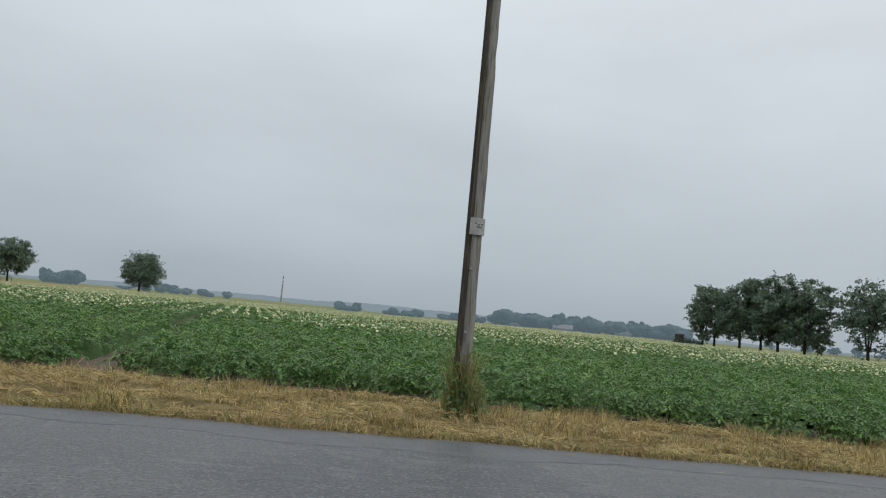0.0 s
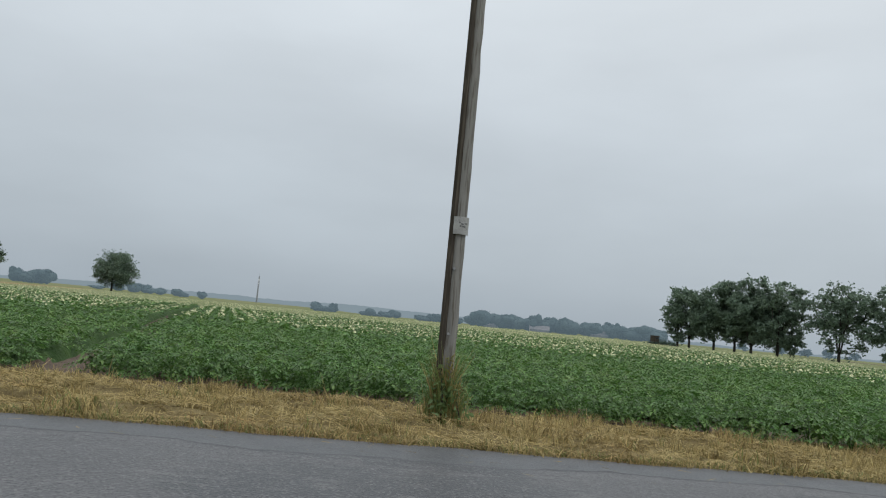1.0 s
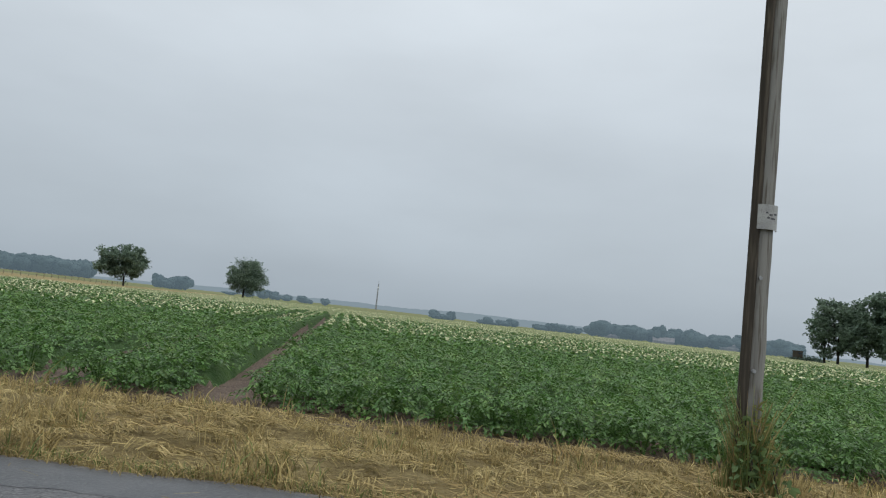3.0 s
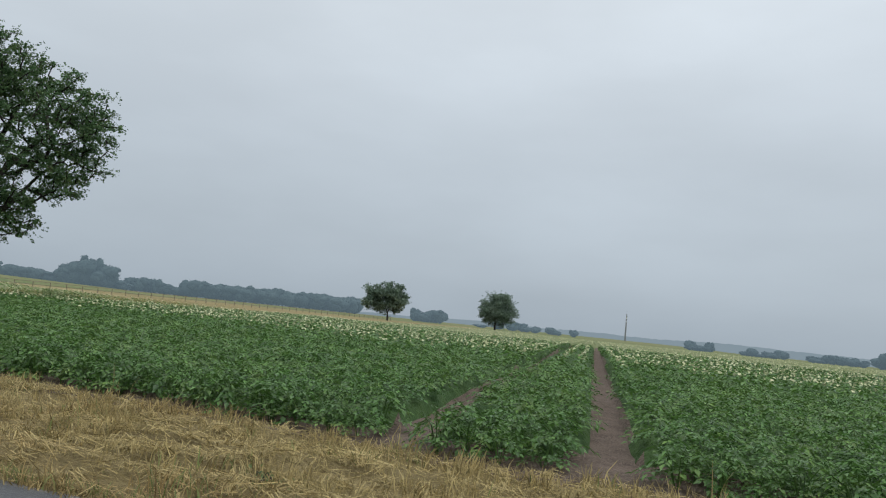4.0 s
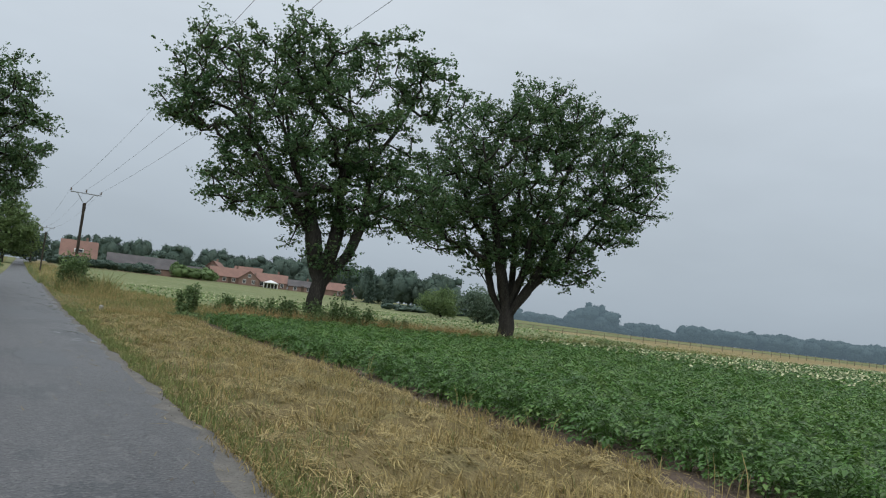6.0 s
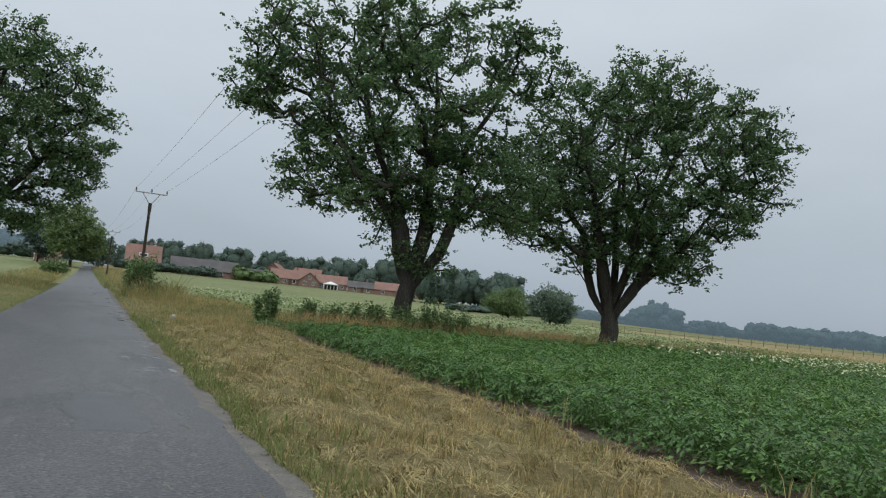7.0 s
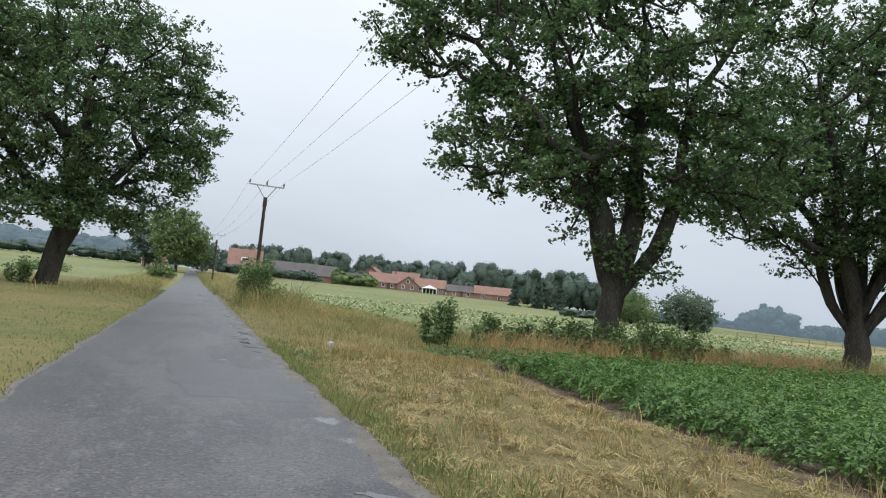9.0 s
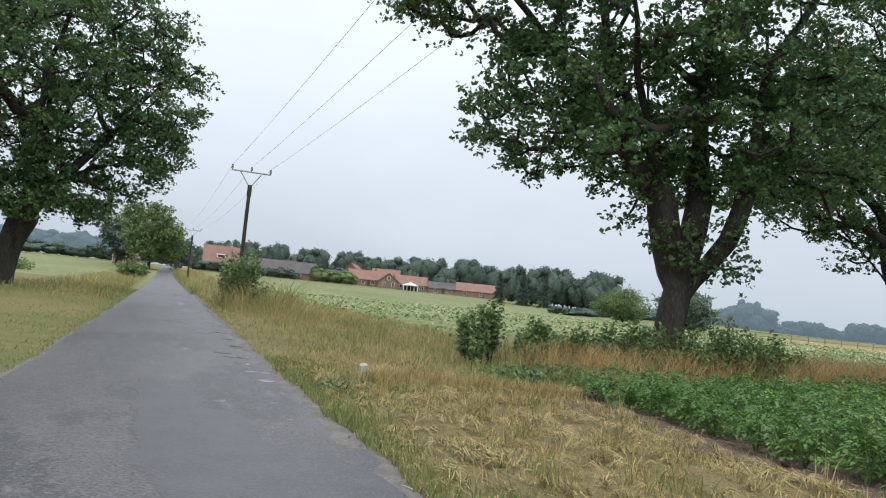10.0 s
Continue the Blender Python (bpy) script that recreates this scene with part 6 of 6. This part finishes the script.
def mast(at, h):
    root = thing("radio_mast", "slim grey lattice radio mast on the skyline", "mast", (*at, landz(*at)), 10)
    legs = []
    for x, y in ((-0.8, -0.8), (0.8, -0.8), (0.8, 0.8), (-0.8, 0.8)):
        bm = bmesh.new()
        rod(bm, (x, y, -0.5), (x * 0.5, y * 0.5, h), 0.42, 0.32, 6)
        part("leg", bm, M["galvanised"], root)
    bm = bmesh.new()
    n = 14
    c = ((-0.8, -0.8), (0.8, -0.8), (0.8, 0.8), (-0.8, 0.8))
    for i in range(n):
        for j in range(4):
            f0, f1 = 1 - 0.5 * i / n, 1 - 0.5 * (i + 1) / n
            a, b = c[j], c[(j + 1) % 4]
            rod(bm, (a[0] * f0, a[1] * f0, h * i / n), (b[0] * f1, b[1] * f1, h * (i + 1) / n), 0.22, 0.22, 4)
    part("lattice", bm, M["galvanised"], root)
    for k, z in enumerate((0.72, 0.86)):
        bm = bmesh.new()
        box(bm, (1.6, 1.6, 2.0), (0, 0, h * z), bevel=0.2)
        part("antenna", bm, M["white_paint"], root)
    bm = bmesh.new()
    rod(bm, (0, 0, h), (0, 0, h + 4), 0.12, 0.06)
    part("tip", bm, M["galvanised"], root)


mast((984, 156), 35)


# ---- village ----
def house(label, at, turn, w, d, wall_h, roof_h, roof="roof_tile", wins=3, gable_wins=2, door=True, eave=0.35, chimney=True, dormer=False, walls="brick_wall"):
    root = thing("house", label, "house", (*at, landz(*at) - 0.1), turn, "village houses")
    bm = bmesh.new()
    hw, hd = w / 2, d / 2
    pts = [(-hw, -hd), (hw, -hd), (hw, hd), (-hw, hd)]
    lo = [bm.verts.new((x, y, -0.3)) for x, y in pts]
    hi = [bm.verts.new((x, y, wall_h)) for x, y in pts]
    g1, g2 = bm.verts.new((-hw, 0, wall_h + roof_h - 0.1)), bm.verts.new((hw, 0, wall_h + roof_h - 0.1))
    bm.faces.new((lo[0], lo[1], hi[1], hi[0]))
    bm.faces.new((lo[2], lo[3], hi[3], hi[2]))
    bm.faces.new((lo[1], lo[2], hi[2], g2, hi[1]))
    bm.faces.new((lo[3], lo[0], hi[0], g1, hi[3]))
    part("wall", bm, M[walls], root)
    for s in (-1, 1):
        bm = bmesh.new()
        slope = math.atan2(roof_h, hd)
        L = math.hypot(roof_h, hd) + eave
        m = Matrix.Translation((0, s * (hd + eave * math.cos(slope)) / 2, wall_h + roof_h - (roof_h + eave * math.sin(slope)) / 2 + 0.03)) @ Matrix.Rotation(-s * slope, 4, "X")
        box(bm, (w + 2 * eave, L, 0.12), (0, 0, 0), m, bevel=0.02)
        part("roof", bm, M[roof], root, "weathered tiled roof slope")
    if chimney:
        bm = bmesh.new()
        box(bm, (0.6, 0.6, 1.6), (w * 0.2, 0.3, wall_h + roof_h + 0.2), bevel=0.03)
        part("chimney", bm, M["brick_wall"], root)

    def window(x, y, z, ww, hh, axis):
        bm = bmesh.new()
        sz = (ww, 0.06, hh) if axis == "y" else (0.06, ww, hh)
        for dx, dz, fw, fh in ((-ww / 2, 0, 0.09, hh), (ww / 2, 0, 0.09, hh), (0, -hh / 2, ww + 0.09, 0.09), (0, hh / 2, ww + 0.09, 0.09), (0, 0, 0.06, hh)):
            if axis == "y":
                box(bm, (fw, 0.1, fh), (x + dx, y, z + dz))
            else:
                box(bm, (0.1, fw, fh), (x, y + dx, z + dz))
        wf = part("window", bm, M["white_paint"], root, "white framed window")
        bm = bmesh.new()
        box(bm, sz, (x, y, z))
        part("pane", bm, M["window_glass"], wf)

    for i in range(wins):
        window(-hw + w * (i + 0.5) / wins + (0.0), -hd, min(1.5, wall_h * 0.55), 1.0, 1.2, "y")
    for s in (-1, 1):
        for i in range(gable_wins):
            window(s * hw, -hd * 0.45 + i * hd * 0.9, wall_h * 0.55, 0.9, 1.2, "x")
        window(s * hw, 0, wall_h + roof_h * 0.35, 0.9, 1.0, "x")
    if door:
        bm = bmesh.new()
        box(bm, (1.0, 0.08, 2.0), (w * 0.02, -hd - 0.01, 1.0), bevel=0.01)
        part("door", bm, M["door_wood"], root)
    if dormer:
        bm = bmesh.new()
        box(bm, (2.4, 1.6, 1.0), (0, -hd * 0.55, wall_h + roof_h * 0.45), bevel=0.05)
        dm = part("dormer", bm, M["white_paint"], root, "white dormer in the red roof")
        bm = bmesh.new()
        box(bm, (1.8, 0.05, 0.6), (0, -hd * 0.55 - 0.82, wall_h + roof_h * 0.45))
        part("pane", bm, M["window_glass"], dm)
    return root


house("red-roofed brick farmhouse with a brick gable", (62, 257), -12, 12, 8, 2.1, 2.9, wins=4)
house("brick farmhouse gable with two white windows", (67.5, 252.5), 76, 8, 6.5, 2.2, 2.5, wins=2, gable_wins=2, chimney=False)
house("red-roofed farmhouse wing rising behind the gable", (60, 268), 66, 12, 9, 2.8, 3.9, wins=3, chimney=True)
house("steep red roof of a house between garden trees", (71, 267), -20, 9, 8, 2.8, 3.4, wins=2, chimney=False)
house("low house with a bright red tiled roof", (76, 255), -14, 10, 8, 2.0, 2.7, wins=3)
house("grey-roofed low house among garden trees", (85, 250), -16, 9, 7, 1.7, 2.0, roof="roof_grey", wins=2)
house("long red-roofed barn partly behind conifers", (97, 246), -20, 16, 8, 1.9, 2.5, wins=3, chimney=False)
house("long dark-roofed barn with a white doorway", (33, 246), -6, 19, 10, 1.9, 3.2, roof="roof_grey", wins=2, chimney=False)
house("low grey outbuilding beside the barn", (47, 250), -8, 9, 7, 1.7, 2.2, roof="roof_grey", wins=1, chimney=False)
house("orange-roofed house with a white dormer near the lane", (15.2, 240), -3, 9.0, 8.5, 2.0, 5.2, wins=2, dormer=True)
house("small orange-roofed shed behind the lane trees", (-7.5, 205), 5, 5, 5, 1.8, 1.8, wins=1, chimney=False)
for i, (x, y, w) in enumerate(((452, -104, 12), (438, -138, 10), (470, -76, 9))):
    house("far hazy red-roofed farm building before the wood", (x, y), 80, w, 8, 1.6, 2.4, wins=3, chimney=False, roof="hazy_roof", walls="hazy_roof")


def pavilion(at):
    root = thing("garden_pavilion", "small white open garden pavilion before the houses", "pavilion", (*at, landz(*at)), -14)
    for i in range(5):
        bm = bmesh.new()
        box(bm, (0.28, 0.28, 1.5), (-2.2 + i * 1.1, -1, 0.7), bevel=0.03)
        part("post", bm, M["white_paint"], root)
    bm = bmesh.new()
    box(bm, (4.9, 2.4, 0.25), (0, 0, 1.55), bevel=0.03)
    part("beam", bm, M["white_paint"], root)
    bm = bmesh.new()
    rod(bm, (0, 0, 1.65), (0, 0, 2.6), 2.6, 0.1, 8)
    part("roof", bm, M["white_paint"], root)
    bm = bmesh.new()
    box(bm, (4.6, 0.15, 1.5), (0, 1.0, 0.7))
    part("back_wall", bm, M["dark_wood"], root)


pavilion((73.5, 247.5))


# ---- far skyline ----
def backdrop():
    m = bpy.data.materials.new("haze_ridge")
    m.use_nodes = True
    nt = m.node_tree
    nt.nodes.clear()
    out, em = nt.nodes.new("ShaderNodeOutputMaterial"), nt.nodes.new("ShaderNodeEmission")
    # even blue-grey emission paints the haze over the ridge
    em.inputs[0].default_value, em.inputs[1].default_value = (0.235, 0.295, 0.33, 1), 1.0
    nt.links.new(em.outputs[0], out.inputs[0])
    a = np.radians(np.linspace(-180, 180, 1441))
    rng = np.random.RandomState(90)
    R = 1900.0
    el = 0.27 + 0.10 * np.sin(a * 7 + 1) + 0.07 * np.sin(a * 17 + 2) + 0.04 * np.sin(a * 41) + rng.uniform(0, 0.05, len(a))
    el = el + 0.45 * sstep(55, 95, np.abs(np.degrees(a) - 20)) - 0.22 * sstep(8, 16, -np.degrees(a)) * (1 - sstep(60, 80, -np.degrees(a)))
    top = R * np.tan(np.radians(np.maximum(el, -0.2)))
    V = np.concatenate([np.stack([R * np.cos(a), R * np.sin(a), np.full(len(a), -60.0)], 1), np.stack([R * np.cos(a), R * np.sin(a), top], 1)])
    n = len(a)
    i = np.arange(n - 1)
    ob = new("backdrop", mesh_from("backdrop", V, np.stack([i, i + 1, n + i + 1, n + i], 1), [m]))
    tagged(ob, "wooded ridge on the far horizon, glowing pale blue-grey as haze", "backdrop", kind="structure")


backdrop()


# ---- small things on the verge ----
def stone(name, label, at, size, material, seed, group=""):
    rng = np.random.RandomState(seed)
    bm = bmesh.new()
    bmesh.ops.create_icosphere(bm, subdivisions=2, radius=size)
    for v in bm.verts:
        v.co *= 1 + rng.uniform(-0.18, 0.18)
        v.co.z *= 0.75
    me = bpy.data.meshes.new(name)
    bm.to_mesh(me)
    bm.free()
    me.materials.append(material)
    ob = new(name, me)
    ob.matrix_world = pose(*at, landz(*at) + size * 0.45, 0, 0, rng.uniform(0, 360))
    return tagged(ob, label, "stone", group=group)




def boundary_stone(at):
    """Squat upright marker stone with a rounded, chipped head."""
    rng = np.random.RandomState(801)
    bm = bmesh.new()
    box(bm, (0.14, 0.13, 0.46), (0, 0, 0.08), bevel=0.03)
    bmesh.ops.subdivide_edges(bm, edges=bm.edges[:], cuts=2, use_grid_fill=True)
    for v in bm.verts:
        taper = 1 - 0.28 * max(0.0, (v.co.z - 0.2) / 0.15) ** 2
        v.co.x, v.co.y = v.co.x * taper + rng.uniform(-0.006, 0.006), v.co.y * taper + rng.uniform(-0.006, 0.006)
    me = bpy.data.meshes.new("boundary_stone")
    bm.to_mesh(me)
    bm.free()
    me.materials.append(M["stone"])
    ob = new("boundary_stone", me)
    ob.matrix_world = pose(*at, landz(*at), 3, -4, 25)
    tagged(ob, "pale grey upright boundary stone in the dry verge", "stone")


boundary_stone((2.98, 39.0))


def stone_tuft():
    """Dry and green grass standing round the boundary stone."""
    rng = np.random.RandomState(802)
    n = 300
    xy = np.stack([rng.normal(2.98, 0.2, n), rng.normal(38.86, 0.16, n)], 1)
    for sel, name, m in ((np.arange(n) < 190, "stone_tuft", "stubble_blade"), (np.arange(n) >= 190, "green_tuft", "green_blade")):
        P, F = blades(rng, xy[sel], 0.22, 0.006, 0.4)
        tagged(new(name, mesh_from(name, P, F, [M[m]])), "grass standing round the foot of the boundary stone", "grass", kind="stuff")


stone_tuft()
for i, (x, y, s) in enumerate(((3.3, 38.3, 0.06), (3.55, 38.1, 0.05), (3.1, 38.0, 0.05), (4.6, 34.2, 0.04))):
    stone("soil_clod", "dark earth clod thrown up in the straw", (x, y), s, M["dark_soil_clod"], 810 + i, "clods")


# ---- the outermost plants of the crop, one by one ----
def potato_mesh(seed):
    rng = np.random.RandomState(seed)
    zero = np.zeros(1)
    V, F = fronds(rng, zero, zero, 21, 7, 0.078, 0.44, 0.5, fall=0.72, low=0.78)
    V2, F2 = fronds(rng, zero, zero, 26, 5, 0.08, 0.5, 0.3, fall=0.7, low=0.25)
    V[:, 2], V2[:, 2] = np.maximum(V[:, 2], 0.03), np.maximum(V2[:, 2], 0.03)
    t = rng.uniform(0, 6.28, 8)
    st = [(np.array([(0, 0, -0.05), (0.1 * math.cos(q), 0.1 * math.sin(q), 0.3), (0.26 * math.cos(q), 0.26 * math.sin(q), 0.42)]), np.array([0.006, 0.005, 0.003])) for q in t]
    V3, F3 = tubes(st, 3)
    return mesh_from("potato_plant", np.concatenate([V, V2, V3]), np.concatenate([F, F2 + len(V), F3 + len(V) + len(V2)]), [M["potato_leaf"]])


def edge_plants():
    rng = np.random.RandomState(830)
    meshes = [potato_mesh(840 + i) for i in range(7)]
    for row in (0.25, 0.8):
        for y in np.arange(-13, 40, 0.36):
            yy = y + rng.uniform(-0.08, 0.08)
            x = float(crop_front(yy)) + row + rng.uniform(-0.1, 0.1)
            if yy > crop_end(x) - 0.2 or bool(in_track(np.array([x]), np.array([yy]), 0.4)[0]) or (row < 0.5 and rng.uniform() < 0.06):
                continue
            ob = new("potato_plant", meshes[rng.randint(7)])
            s = rng.uniform(0.8, 1.12)
            ob.matrix_world = pose(x, yy, landz(x, yy), rng.uniform(-6, 6), rng.uniform(-6, 6), rng.uniform(0, 360)) @ Matrix.Diagonal((s, s, s * rng.uniform(0.9, 1.1), 1))
            tagged(ob, "leafy green potato plant at the edge of the crop", "potato plant", "outermost potato plants")


edge_plants()


# ---- dry stalks standing at the foot of the crop, and clods on the bare strip ----
def dry_stalks():
    rng = np.random.RandomState(860)
    for i in range(16):
        y = -4 + 42 * (i + rng.uniform(0, 0.9)) / 16
        x = float(crop_front(y)) - rng.uniform(0.0, 0.35)
        n = rng.randint(5, 12)
        xy = np.stack([rng.normal(0, 0.05, n), rng.normal(0, 0.08, n)], 1)
        P, F = blades(rng, xy, rng.uniform(0.2, 0.38, n), 0.005, 0.4, z0=np.zeros(n))
        ob = new("dry_stalks", mesh_from("dry_stalks", P, F, [M["stubble_blade"]]))
        ob.matrix_world = pose(x, y, landz(x, y))
        tagged(ob, "pale dry stalks standing at the foot of the crop", "weeds", kind="stuff")


dry_stalks()
rng_clod = random.Random(870)
for i in range(26):
    y = rng_clod.uniform(-3, 38)
    x = float(crop_front(y)) - rng_clod.uniform(-0.05, 0.55)
    stone("soil_clod", "dark earth clod thrown up in the straw", (x, y), rng_clod.uniform(0.025, 0.055), M["dark_soil_clod"], 880 + i, "clods")
